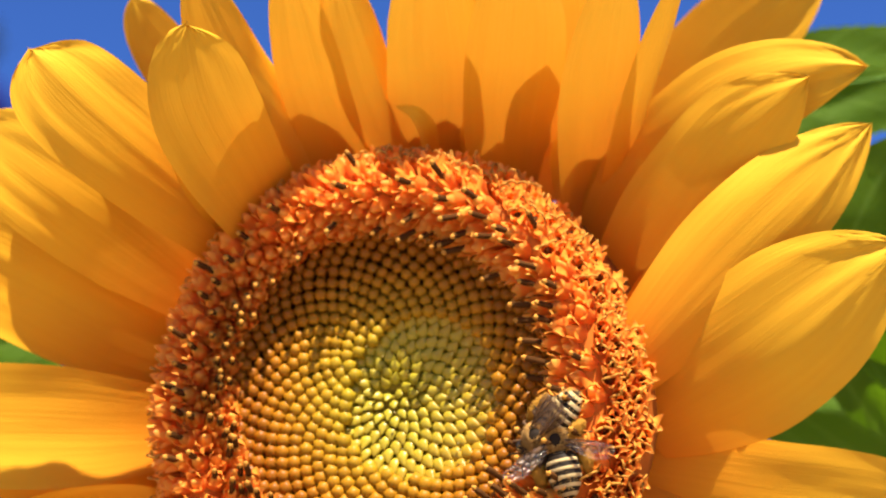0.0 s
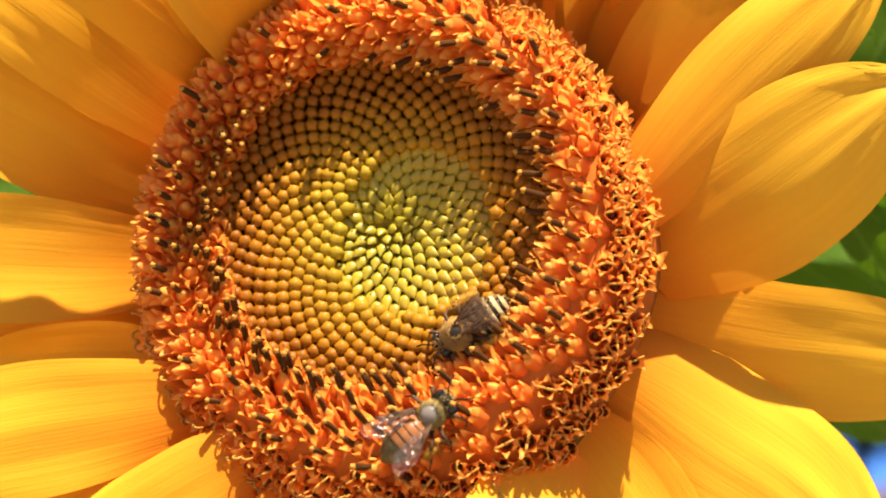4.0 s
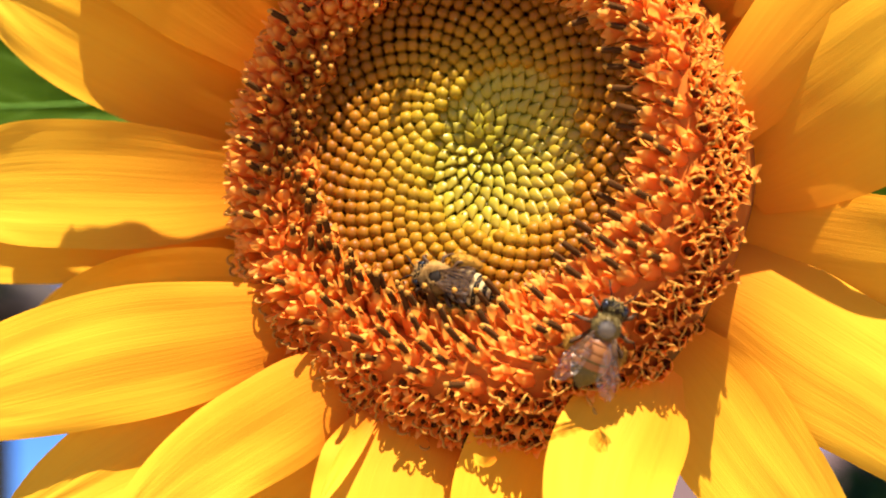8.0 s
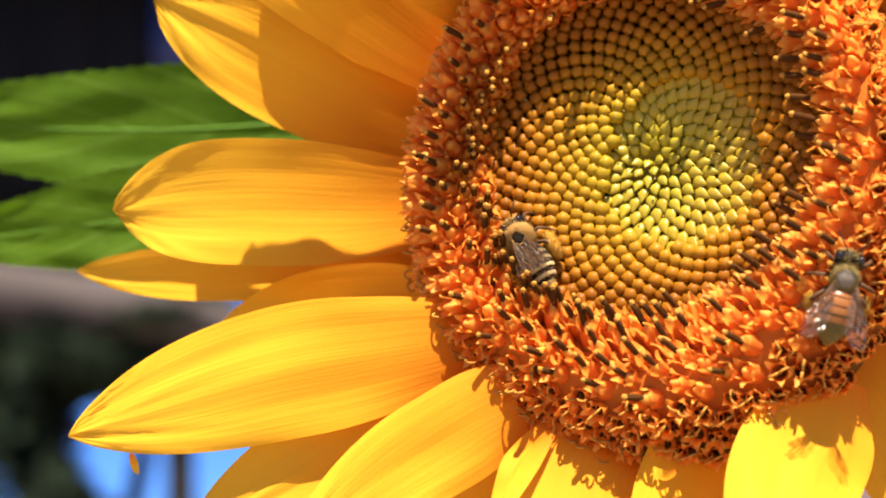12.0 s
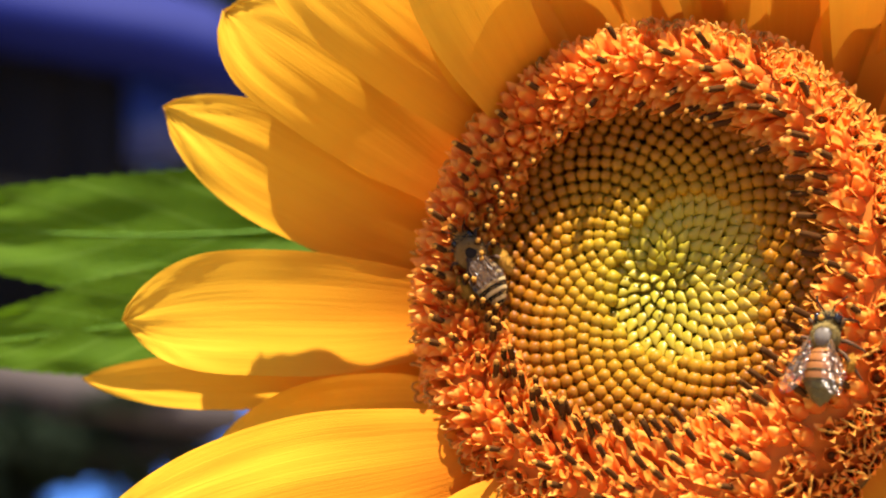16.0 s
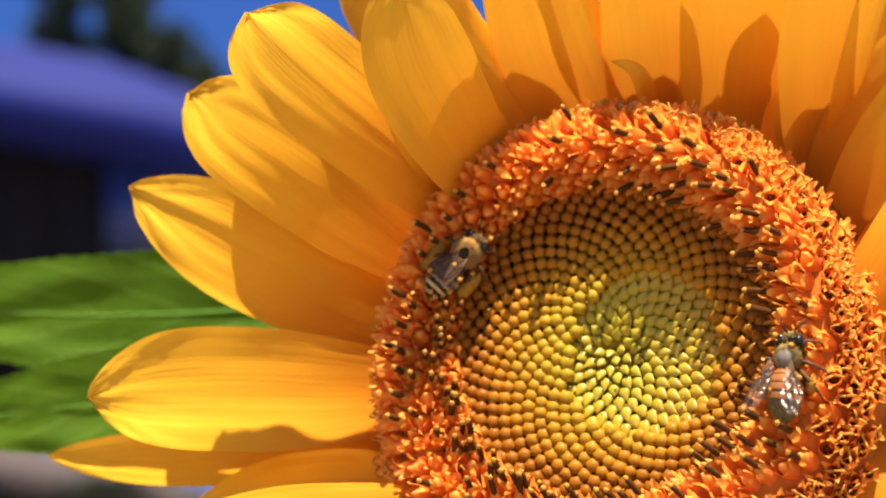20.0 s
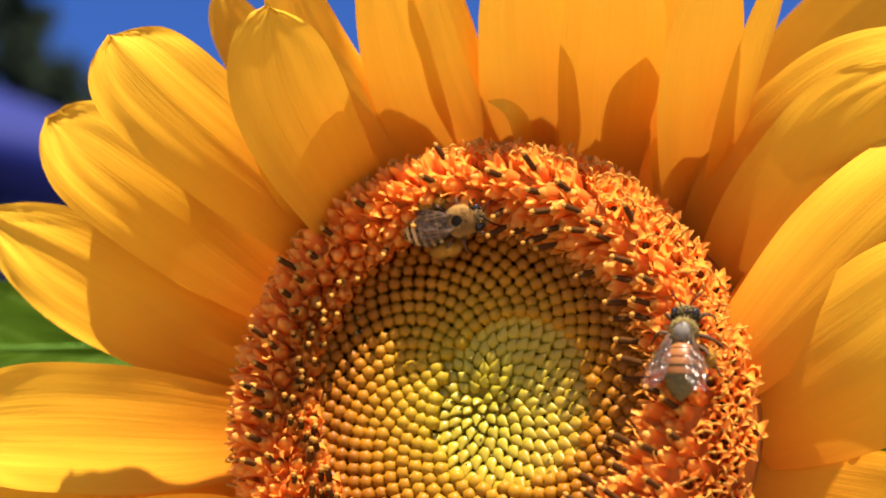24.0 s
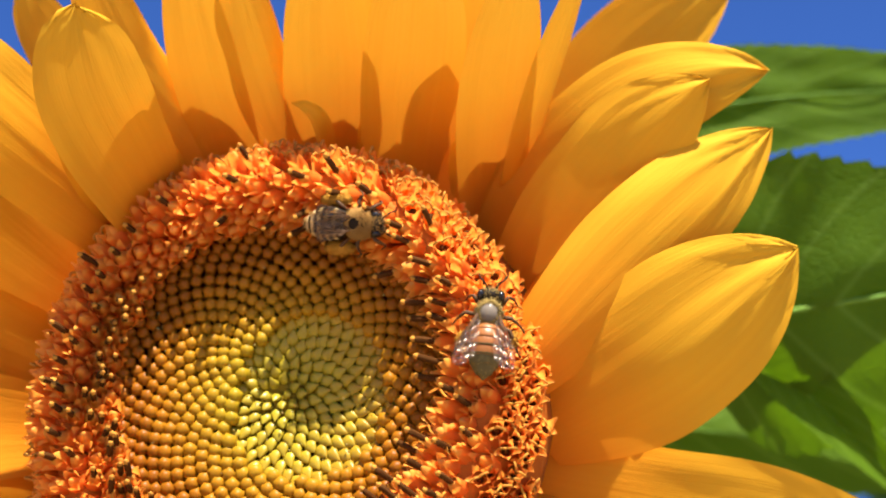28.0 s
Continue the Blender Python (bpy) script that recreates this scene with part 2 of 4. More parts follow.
# ---- the sunflower head ----
AXIS = Vector((-0.28, 0.24, 0.93)).normalized()
_v = (Vector((0, 1, 0)) - AXIS * AXIS.y).normalized()
_u = _v.cross(AXIS)
SHIFT = (-0.6, 0.5, 0.0)
DISC = Matrix(((_u.x, _v.x, AXIS.x, SHIFT[0] * MM), (_u.y, _v.y, AXIS.y, SHIFT[1] * MM), (_u.z, _v.z, AXIS.z, 0), (0, 0, 0, 1)))
CURVE = ((0, 0), (8, 0.3), (14, 0.8), (19, 1.4), (22, 2.4), (24.5, 4.0), (27, 4.2), (29, 3.0), (31, 0.5), (32.5, -2.5), (34, -8.0))


def dome(r, ang=None):
    """Height of the head's surface at a radius, in millimetres; the rim is raised on its upper side."""
    lift = 0.32 * min(6.0, max(0.0, r - 20)) * max(0.0, math.sin(ang)) if ang is not None else 0.0
    for (a, h), (b, k) in zip(CURVE, CURVE[1:]):
        if r <= b:
            return h + (k - h) * (r - a) / (b - a) + lift
    return CURVE[-1][1] + lift


def slope(r, ang=None):
    return (dome(r + 0.8, ang) - dome(max(0, r - 0.8), ang)) / (0.8 + min(r, 0.8))


def slide(r, ang):
    """The rim of the head sits a little off the axis, and is narrower on one side."""
    w = min(1.0, max(0.0, (r - 22) / 10))
    return Vector(((1.5 + 2.2 * max(0.0, -math.cos(ang)) - 2.2 * max(0.0, math.cos(ang))) * w * MM, -3.4 * w * MM, 0))


def on_disc(r, ang, lean=0.0, spin=0.0, up=0.0):
    """A place on the head, with z along the surface's normal leaned outward by lean degrees."""
    most = 28 + 24 * math.cos(ang - 2.7)
    tilt = min(math.degrees(math.atan(-slope(r, ang))), most) + lean
    return (DISC @ Matrix.Translation(slide(r, ang)) @ Matrix.Translation((r * MM * math.cos(ang), r * MM * math.sin(ang), (dome(r, ang) + up) * MM))
            @ Matrix.Rotation(ang, 4, "Z") @ Matrix.Rotation(radians(tilt), 4, "Y") @ Matrix.Rotation(spin, 4, "Z"))


def leaned(m, degrees):
    """The same place, with the floret leaned towards the upper left, as all of this head grow."""
    at = Matrix.Translation(m.translation)
    return at @ Matrix.Rotation(radians(degrees), 4, Vector((-0.36, -0.93, 0))) @ at.inverted() @ m


sunflower = tagged(new("sunflower"), "large yellow sunflower with orange florets, in full bloom", "flower")
sunflower.matrix_world = F

bm = bmesh.new()
rings = []
for i in range(49):
    r = i * 0.675
    rings.append([bm.verts.new(DISC @ (slide(r, a * math.tau / 96) + Vector((r * MM * math.cos(a * math.tau / 96), r * MM * math.sin(a * math.tau / 96), (dome(r, a * math.tau / 96) - 0.6 + 0.7 * max(0, 1 - r / 9) + 2.2 * min(1, max(0, (r - 22.4) / 2.2)) - 1.2 * min(1, max(0, (r - 26) / 4))) * MM)))) for a in range(96)] if i else [bm.verts.new((0, 0, -0.0006))])
for i in range(1, 49):
    for a in range(96):
        b = (a + 1) % 96
        if i == 1:
            bm.faces.new((rings[0][0], rings[1][a], rings[1][b]))
        else:
            bm.faces.new((rings[i - 1][a], rings[i][a], rings[i][b], rings[i - 1][b]))
# the back of the head narrows to the stalk
back = [[bm.verts.new(DISC @ Vector((r * MM * math.cos(a * math.tau / 96), r * MM * math.sin(a * math.tau / 96), h * MM))) for a in range(96)] for r, h in ((32.5, -9), (31, -19), (22, -26), (10, -32))]
for p, q in zip([rings[-1]] + back, back):
    for a in range(96):
        bm.faces.new((p[a], q[a], q[(a + 1) % 96], p[(a + 1) % 96]))
bmesh.ops.recalc_face_normals(bm, faces=bm.faces)
part("disc", bm, M_DISC, sunflower, "brown to orange flower disc")


def petal(base, mid, tip, width, cup=0.12, peak=0.42, blunt=0.45, tilt=0.0, twist=0.0, fold=0.0, rim=0.0, bow=0.0, foot=0.52, ext=0.25):
    """One ray floret: its middle line runs from base over mid to tip. cup hollows it, fold creases its midrib, tilt and twist turn it
    about its length (degrees at the foot, and how much more at the tip), rim curls up its lower edge."""
    base, mid, tip = Vector(base), Vector(mid), Vector(tip)
    base = base + (base - mid) * ext
    seed = base.x * 1.7 + tip.y * 0.9
    ctrl = mid * 2 - (base + tip) / 2
    n, k = 36, 12
    bm = bmesh.new()
    uv = bm.loops.layers.uv.new("UVMap")
    rows, coords = [], {}
    for i in range(n + 1):
        s = i / n
        c = base * (1 - s) ** 2 + ctrl * 2 * s * (1 - s) + tip * s * s
        d = ((ctrl - base) * (1 - s) + (tip - ctrl) * s).normalized()
        c = c + Vector((0, 0, bow * 0.2 * math.sin(s * math.pi)))
        side = d.cross(Vector((0, 0, 1))).normalized()
        side = Matrix.Rotation(radians(tilt + twist * s), 3, d) @ side
        nor = side.cross(d)
        if s < peak:
            w = foot + (1 - foot) * math.sin(s / peak * math.pi / 2)
        else:
            q = (s - peak) / (1 - peak)
            w = (1 - q ** (1.55 + 2.2 * blunt)) ** (0.62 + 0.3 * (1 - blunt))
        w = max(w, 0.012) * width / 2
        shift = side * width * 0.05 * noise.noise((s * 2.2, seed, 7)) * min(1, s * 4)
        row = []
        for j in range(-k, k + 1):
            x = j / k
            # the two edges wander on their own, and small teeth notch the tip
            ww = w * (1 + 0.05 * noise.noise((s * 3.5, seed, 4 if x > 0 else 9)) * abs(x))
            back = d * width * 0.05 * max(0.0, s - 0.86) / 0.14 * noise.noise((x * 3.1, seed, 2))
            z = cup * ww * x * x * (1.3 - 0.5 * s) + fold * ww * abs(x) * min(1, 2.5 * s)
            z += rim * ww * max(0.0, x * (1 if d.x > 0 else -1) - 0.7) ** 1.5 * math.sin(s * math.pi)
            groove = math.cos(x * 7.4 + 1.2 * math.sin(seed) + 0.9 * noise.noise((x * 1.3, seed, s * 1.5)))
            z += width * (0.002 + 0.007 * s * s) * groove * min(1, 3 * s)
            z += width * 0.002 * math.cos(x * 19 + seed * 3 + 2.0 * noise.noise((x, s * 2, seed))) * min(1, 2 * s)
            z += width * 0.035 * noise.noise((s * 2.6, x * 1.3, seed)) * min(1, 3 * s)
            z += width * 0.055 * noise.noise((s * 4.5, seed * 2, x)) * abs(x) ** 3
            # creases that fan in towards the tip
            z += width * 0.06 * max(0.0, s - 0.5) * noise.noise((x * 4.5 / max(0.25, w * 2 / width), seed, s * 1.2))
            v = bm.verts.new((c + shift + back + side * ww * x + nor * z) * MM)
            coords[v] = (s, x)
            row.append(v)
        rows.append(row)
    for p, q in zip(rows, rows[1:]):
        for j in range(2 * k):
            f = bm.faces.new((p[j], p[j + 1], q[j + 1], q[j]))
            for lp in f.loops:
                s, x = coords[lp.vert]
                lp[uv].uv = (s, x * 0.5 + 0.5 + seed)
    return part("petal", bm, M_PETAL, sunflower)


# those with peak=0.5, blunt=0.6 are added behind, mostly unseen, to shade the front petals
petal((-29.6, -10.6, -20.0), (-52.7, -11.8, -17.0), (-75.1, -11.2, -16.0), 7.9, cup=0.3, tilt=-5)
petal((-27.8, -17.0, -18.0), (-41.6, -16.7, -16.0), (-58.2, -21.6, -16.0), 10.0, tilt=-10)
petal((-29.1, -4.4, -14.0), (-48.9, -2.8, -6.0), (-66.6, -3.2, -5.0), 15.8, cup=0.1, peak=0.45, blunt=0.5, tilt=4, fold=0.06)
petal((-24.5, 12.9, -26.5), (-33.6, 17.7, -23.2), (-43.1, 23.2, -20.6), 9.5, peak=0.5, blunt=0.6)
petal((-24.5, 12.9, -22.0), (-35.9, 19.0, -18.0), (-48.0, 26.2, -15.0), 10.0, tilt=-25)
petal((-28.3, 4.7, -26.5), (-40.6, 11.6, -18.6), (-54.7, 19.4, -16.4), 14.3, peak=0.5, blunt=0.6)
petal((-28.3, 4.7, -22.0), (-44.0, 13.5, -13.0), (-62.4, 23.5, -13.0), 15.0, cup=0.04, peak=0.48, blunt=0.5, tilt=-10, twist=13, rim=0.4)
petal((-24.2, 13.1, -21.5), (-35.4, 21.5, -12.8), (-46.9, 30.4, -9.8), 13.6, peak=0.5, blunt=0.6)
petal((-24.2, 13.1, -17.0), (-38.2, 23.7, -7.0), (-52.8, 35.0, -6.0), 14.4, cup=0.03, peak=0.55, blunt=0.85, tilt=-10, twist=14)
petal((-16.7, 19.3, -12.0), (-32.2, 31.9, 3.0), (-43.0, 42.7, 7.0), 14.4, cup=-0.06, peak=0.55, blunt=0.85, tilt=12, fold=-0.1)
petal((-18.1, 27.9, -24.0), (-27.3, 42.5, -16.0), (-32.7, 51.9, -12.0), 8.0)
petal((-13.8, 20.6, -15.5), (-19.6, 28.5, -2.8), (-23.2, 36.8, 6.1), 13.0, peak=0.5, blunt=0.6)
petal((-13.8, 20.6, -11.0), (-21.4, 32.0, 6.0), (-24.5, 44.2, 15.0), 13.7, cup=0.12, peak=0.5, blunt=0.7, tilt=20)
petal((-7.7, 28.0, -21.5), (-12.5, 32.4, -14.9), (-16.8, 37.9, -8.5), 9.5, peak=0.5, blunt=0.6)
petal((-7.7, 28.0, -17.0), (-16.8, 37.9, -4.0), (-23.9, 52.5, 8.0), 10.0, cup=-0.25, tilt=14, blunt=0.6)
petal((-4.7, 28.1, -22.5), (-6.8, 32.7, -17.4), (-8.7, 37.7, -12.2), 8.2, peak=0.5, blunt=0.6)
petal((-4.7, 28.1, -18.0), (-9.5, 40.2, -5.0), (-12.8, 53.9, 9.0), 8.7, cup=0.1, tilt=-6)
petal((-0.8, 30.3, -24.0), (-5.5, 43.9, -14.0), (-9.2, 56.3, -4.0), 11.0)
petal((2.3, 30.7, -21.5), (0.8, 34.1, -18.1), (-0.8, 37.7, -14.6), 7.3, peak=0.5, blunt=0.6)
petal((2.3, 30.7, -17.0), (-2.5, 41.9, -6.0), (-7.2, 54.7, 6.0), 7.7, cup=-0.25, tilt=14)
petal((6.6, 30.3, -24.5), (6.9, 34.4, -20.2), (6.9, 38.6, -15.4), 12.4, peak=0.5, blunt=0.6)
petal((6.6, 30.3, -20.0), (6.6, 42.1, -7.0), (3.7, 55.5, 9.0), 13.0, cup=0.12, foot=0.6)
petal((12.8, 30.6, -26.0), (12.2, 45.0, -19.0), (11.0, 59.3, -9.0), 12.7, foot=0.7)
petal((5.9, 30.2, -16.0), (4.9, 34.4, -11.0), (1.2, 36.8, -8.0), 2.5, blunt=0.2, cup=0.35, bow=14)
petal((16.8, 28.5, -21.5), (16.5, 33.6, -16.8), (16.2, 38.6, -11.8), 12.4, peak=0.5, blunt=0.6)
petal((16.8, 28.5, -17.0), (16.0, 41.7, -4.0), (15.5, 54.6, 11.0), 13.0, cup=0.10, fold=0.12, peak=0.5)
petal((24.5, 28.8, -27.5), (24.0, 35.5, -23.4), (23.4, 41.9, -18.6), 10.8, peak=0.5, blunt=0.6)
petal((24.5, 28.8, -23.0), (23.3, 43.3, -13.0), (22.1, 56.7, 0.0), 11.4, foot=0.7)
petal((27.4, 24.2, -19.5), (26.6, 29.7, -13.6), (26.2, 35.5, -7.7), 9.5, peak=0.5, blunt=0.6)
petal((27.4, 24.2, -15.0), (26.2, 37.8, -1.0), (27.5, 53.0, 13.0), 10.0, cup=0.15, tilt=6)
petal((29.9, 24.0, -12.0), (31.7, 37.2, 1.0), (35.3, 51.8, 13.0), 4.8, cup=-0.3, tilt=28)
petal((35.6, 30.5, -24.0), (46.0, 44.3, -17.0), (59.9, 55.0, -12.0), 14.0, peak=0.5)
petal((30.2, 18.8, -16.5), (34.8, 28.4, -8.8), (42.7, 35.1, -2.6), 13.0, peak=0.5, blunt=0.6)
petal((30.2, 18.8, -12.0), (39.7, 33.2, 0.0), (58.5, 39.6, 8.0), 13.7, cup=-0.18, peak=0.45, fold=-0.1, tilt=-2)
petal((30.2, 11.0, -10.5), (35.0, 20.7, -3.7), (41.3, 29.3, 1.2), 13.6, peak=0.5, blunt=0.6)
petal((30.2, 11.0, -6.0), (38.7, 26.1, 4.0), (50.8, 38.1, 9.0), 14.4, cup=-0.22, peak=0.45, tilt=1, blunt=0.4)
petal((29.7, 4.2, 1.5), (40.2, 15.1, 3.3), (51.3, 25.6, 3.4), 13.6, peak=0.5, blunt=0.6)
petal((29.7, 4.2, 6.0), (43.8, 18.6, 8.0), (59.2, 32.4, 7.0), 14.4, cup=-0.22, peak=0.45, tilt=5, blunt=0.35)
petal((31.2, -4.4, -3.5), (37.8, 0.3, 1.1), (44.9, 5.5, 4.5), 12.2, peak=0.5, blunt=0.6)
petal((31.2, -4.4, 1.0), (44.9, 5.5, 9.0), (60.5, 17.5, 12.0), 20.4, cup=-0.2, peak=0.42, blunt=0.55, tilt=0, rim=0.5, foot=0.5, ext=0.04)
petal((33.4, -12.0, -5.5), (41.5, -14.0, -3.1), (51.6, -15.6, -1.5), 10.0, peak=0.5, blunt=0.6)
petal((33.4, -12.0, -1.0), (51.6, -15.6, 3.0), (77.7, -17.9, 4.0), 16.7, cup=-0.08, tilt=12, foot=0.85, ext=0.15)
petal((22.5, -24.6, 3.0), (30.0, -35.8, 6.0), (42.8, -54.2, 12.0), 15.4, cup=0.1, ext=0.1)
petal((28.5, -18.1, 2.0), (41.5, -26.6, 6.0), (57.8, -42.0, 12.0), 19.0, cup=-0.20, peak=0.42, blunt=0.55, tilt=-6, foot=0.7, ext=0.06)
petal((18.9, -25.1, 12.0), (13.5, -34.5, 19.0), (7.9, -49.0, 33.0), 15.0, cup=-0.15, ext=0.08, foot=0.45)
petal((7.5, -33.7, 7.0), (3.5, -39.2, 12.0), (-4.1, -53.5, 22.0), 17.4, ext=0.3)
petal((-7.7, -34.4, 9.0), (-10.1, -40.0, 13.0), (-15.7, -53.8, 20.0), 22.0, cup=-0.1, ext=0.3, foot=0.75)
petal((-0.6, -34.0, 0.0), (-1.6, -40.5, 5.0), (-3.8, -54.4, 12.0), 14.7, foot=0.8)
petal((-15.3, -32.7, 2.0), (-23.2, -37.3, 5.0), (-36.1, -46.9, 11.0), 12.4, ext=0.1, foot=0.7)
petal((-14.1, -31.2, 10.0), (-16.7, -34.4, 13.0), (-19.9, -38.9, 19.0), 2.3, blunt=0.2)
petal((-23.6, -24.3, -2.0), (-37.7, -30.7, 5.0), (-56.5, -41.1, 12.0), 12.7, cup=0.1, ext=0.1)
petal((-17.9, -27.4, 6.0), (-29.7, -33.2, 11.0), (-44.6, -43.7, 17.0), 12.0, cup=-0.1, ext=0.05, foot=0.8, peak=0.3, fold=0.12)
petal((-23.5, -20.6, 1.0), (-45.2, -22.6, 9.0), (-67.7, -28.1, 16.0), 15.5, cup=-0.06, tilt=6, peak=0.42, blunt=0.4, ext=0.06, foot=0.6)
petal((-61.7, -31.1, 12.0), (-61.4, -32.2, 12.0), (-61.1, -33.3, 12.0), 0.9)
petal((-0.1, -33.9, 17.0), (-1.2, -33.9, 18.0), (-2.3, -33.1, 18.0), 1.1, bow=5)

# green sepals show in the gaps between petals
def sepal(ang, length, width):
    bm = bmesh.new()
    rows = []
    for i in range(9):
        s = i / 8
        w = width / 2 * (1 - s ** 1.6) + 0.1
        r = 28 + (length + 4) * s
        rows.append([bm.verts.new(DISC @ Vector((r * MM * math.cos(ang) - w * x * MM * math.sin(ang), r * MM * math.sin(ang) + w * x * MM * math.cos(ang),
                                                 (-11 - 5 * s + 1.2 * x * x) * MM))) for x in (-1, -0.5, 0, 0.5, 1)])
    for p, q in zip(rows, rows[1:]):
        for j in range(4):
            bm.faces.new((p[j], p[j + 1], q[j + 1], q[j]))
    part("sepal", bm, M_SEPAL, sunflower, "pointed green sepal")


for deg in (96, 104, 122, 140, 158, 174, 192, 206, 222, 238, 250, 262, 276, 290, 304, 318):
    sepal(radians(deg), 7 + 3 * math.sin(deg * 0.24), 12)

# a strand of spider silk on the upper petals
bm = bmesh.new()
tube(bm, [Vector(q) * MM for q in ((29.7, 47.4, -3.0), (29.9, 45.0, -2.0), (30.5, 43.0, -2.5), (31.2, 40.4, -2.0))], 0.035 * MM, 5)
silk = new("spider_thread", mesh_of("spider_thread", bm, mottled("silk", (0.6, 0.58, 0.5), (0.8, 0.78, 0.7), 300.0, 0.3, 0.6)))
silk.matrix_world = F
tagged(silk, "thin pale spider thread stretched between upper petals", "spider thread")

# stalk down to the soil
bm = bmesh.new()
stalk = [DISC @ Vector((0, 0, -0.028)), DISC @ Vector((0, 0, -0.055)) + Vector((0, -0.02, 0)), Vector((0.01, -0.16, -0.10)), Vector((0.02, -0.45, -0.19))]
ground_at = F.inverted() @ Vector((0.03, 0.16, -0.02))
stalk += [stalk[-1].lerp(ground_at, 0.5), ground_at]
tube(bm, stalk, [0.011, 0.010, 0.010, 0.011, 0.013, 0.015], 12)
part("stalk", bm, M_STEM, sunflower, "thick green stalk")


# ---- the florets of the head ----
def bud_mesh(k):
    bm = bmesh.new()
    r, h = 0.80 * MM, 1.7 * MM
    w = 0.075 + 0.025 * k
    lathe(bm, [(r * 0.75, -0.4 * MM), (r * 0.86, h * 0.45), (r * (1.0 + 0.03 * k), h * 0.72), (r * 0.94, h * 0.9), (r * 0.74, h * 1.05), (r * 0.42, h * 1.14), (r * 0.1, h * (1.16 + 0.03 * (k % 2)))], 10, wobble=w)
    return mesh_of("bud", bm, M_BUD)


def bract_mesh(k):
    """A young pointed bract: a plump scale that narrows to a tip and bends outward."""
    bm = bmesh.new()
    rings = lathe(bm, [(0.62 * MM, -0.5 * MM), (0.76 * MM, 0.4 * MM), (0.74 * MM, 0.9 * MM), (0.56 * MM, 1.5 * MM), (0.28 * MM, (2.0 + 0.1 * k) * MM), (0.05 * MM, (2.3 + 0.2 * k) * MM)], 8)
    for v in bm.verts:
        s = max(0.0, v.co.z / (2.4 * MM))
        v.co.x = v.co.x * 0.72 + 0.75 * MM * s * s
        v.co.z *= 0.74
        v.co.y *= 1.22 + 0.06 * math.sin(k + v.co.z / MM)
    return mesh_of("young_bract", bm, M_BRACT)


def corolla(bm, k, height, flare, mats=(0, 1)):
    """An orange tube whose rim is cut into five pointed lobes."""
    r0 = 0.94 * MM
    r1 = (0.86 + 0.12 * flare) * MM
    rings = lathe(bm, [(r0 * 0.8, -1.2 * MM), (r0, 0.2 * height), (r0 * 1.06, 0.65 * height), (r1, height)], 10, mat=mats[0], closed=False)
    top = rings[-1]
    for i in range(5):
        a0 = (2 * i + 1) * math.tau / 10
        out = Vector((math.cos(a0), math.sin(a0), 0))
        side = Vector((-math.sin(a0), math.cos(a0), 0))
        row = [top[2 * i], top[2 * i + 1], top[(2 * i + 2) % 10]]
        ln = (1.15 + 0.3 * math.sin(i * 2.4 + k)) * MM
        bend = flare + 0.3 * math.sin(i * 1.7 + 2 * k)
        c, up = Vector((0, 0, height)) + out * r1 * 0.98, 0.0
        for j, w in enumerate((0.46, 0.32, 0.10)):
            turn = bend * (0.35 + 0.55 * j)
            c = c + (out * math.sin(turn) + Vector((0, 0, math.cos(turn)))) * ln / 3
            nrm = out * math.cos(turn) - Vector((0, 0, math.sin(turn)))
            nxt = [bm.verts.new(c - side * w * MM - nrm * 0.10 * MM), bm.verts.new(c + nrm * 0.06 * MM), bm.verts.new(c + side * w * MM - nrm * 0.10 * MM)]
            for q in range(2):
                bm.faces.new((row[q], row[q + 1], nxt[q + 1], nxt[q])).material_index = mats[0] if j == 0 else mats[1]
            row = nxt


def stick_mesh(k):
    """The dark anther tube of a half-open floret, ridged."""
    bm = bmesh.new()
    ln = (2.6 + 0.25 * k) * MM
    lathe(bm, [(0.24 * MM, -0.8 * MM), (0.28 * MM, ln * 0.3), (0.30 * MM, ln * 0.8), (0.25 * MM, ln)], 15, Matrix.Translation((0, 0, 2.0 * MM)), wobble=0.13)
    return mesh_of("anther_tube", bm, M_ANTHER)


def knob_mesh(k):
    bm = bmesh.new()
    ln = (4.6 + 0.25 * k) * MM
    lathe(bm, [(0.18 * MM, ln - 0.2 * MM), (0.26 * MM, ln - 0.05 * MM), (0.28 * MM, ln + 0.10 * MM), (0.21 * MM, ln + 0.22 * MM), (0.10 * MM, ln + 0.37 * MM)], 10, wobble=0.18)
    return mesh_of("stigma", bm, M_STIGMA)


def curl(bm, k, turn, height, mat):
    pts = []
    for i in range(7):
        a = i / 6 * 3.6
        rad = 0.55 * MM
        p = Vector((rad * (1 - math.cos(a)) + 0.1 * MM, 0.12 * MM * i * (0.5 - k % 2), height + rad * 1.3 * math.sin(a)))
        pts.append(Matrix.Rotation(turn, 3, "Z") @ p)
    tube(bm, pts, [0.17 * MM, 0.17 * MM, 0.16 * MM, 0.15 * MM, 0.14 * MM, 0.12 * MM, 0.07 * MM], 5, mat)


def half_mesh(k):
    bm = bmesh.new()
    corolla(bm, k, 2.2 * MM, 0.16 + 0.14 * (k % 2))
    lathe(bm, [(0.84 * MM, 1.4 * MM), (0.54 * MM, 2.5 * MM), (0.30 * MM, 3.0 * MM), (0.05 * MM, 3.3 * MM)], 8, mat=1, wobble=0.15)
    return mesh_of("half_open_floret", bm, [M_COROLLA, M_LOBE])


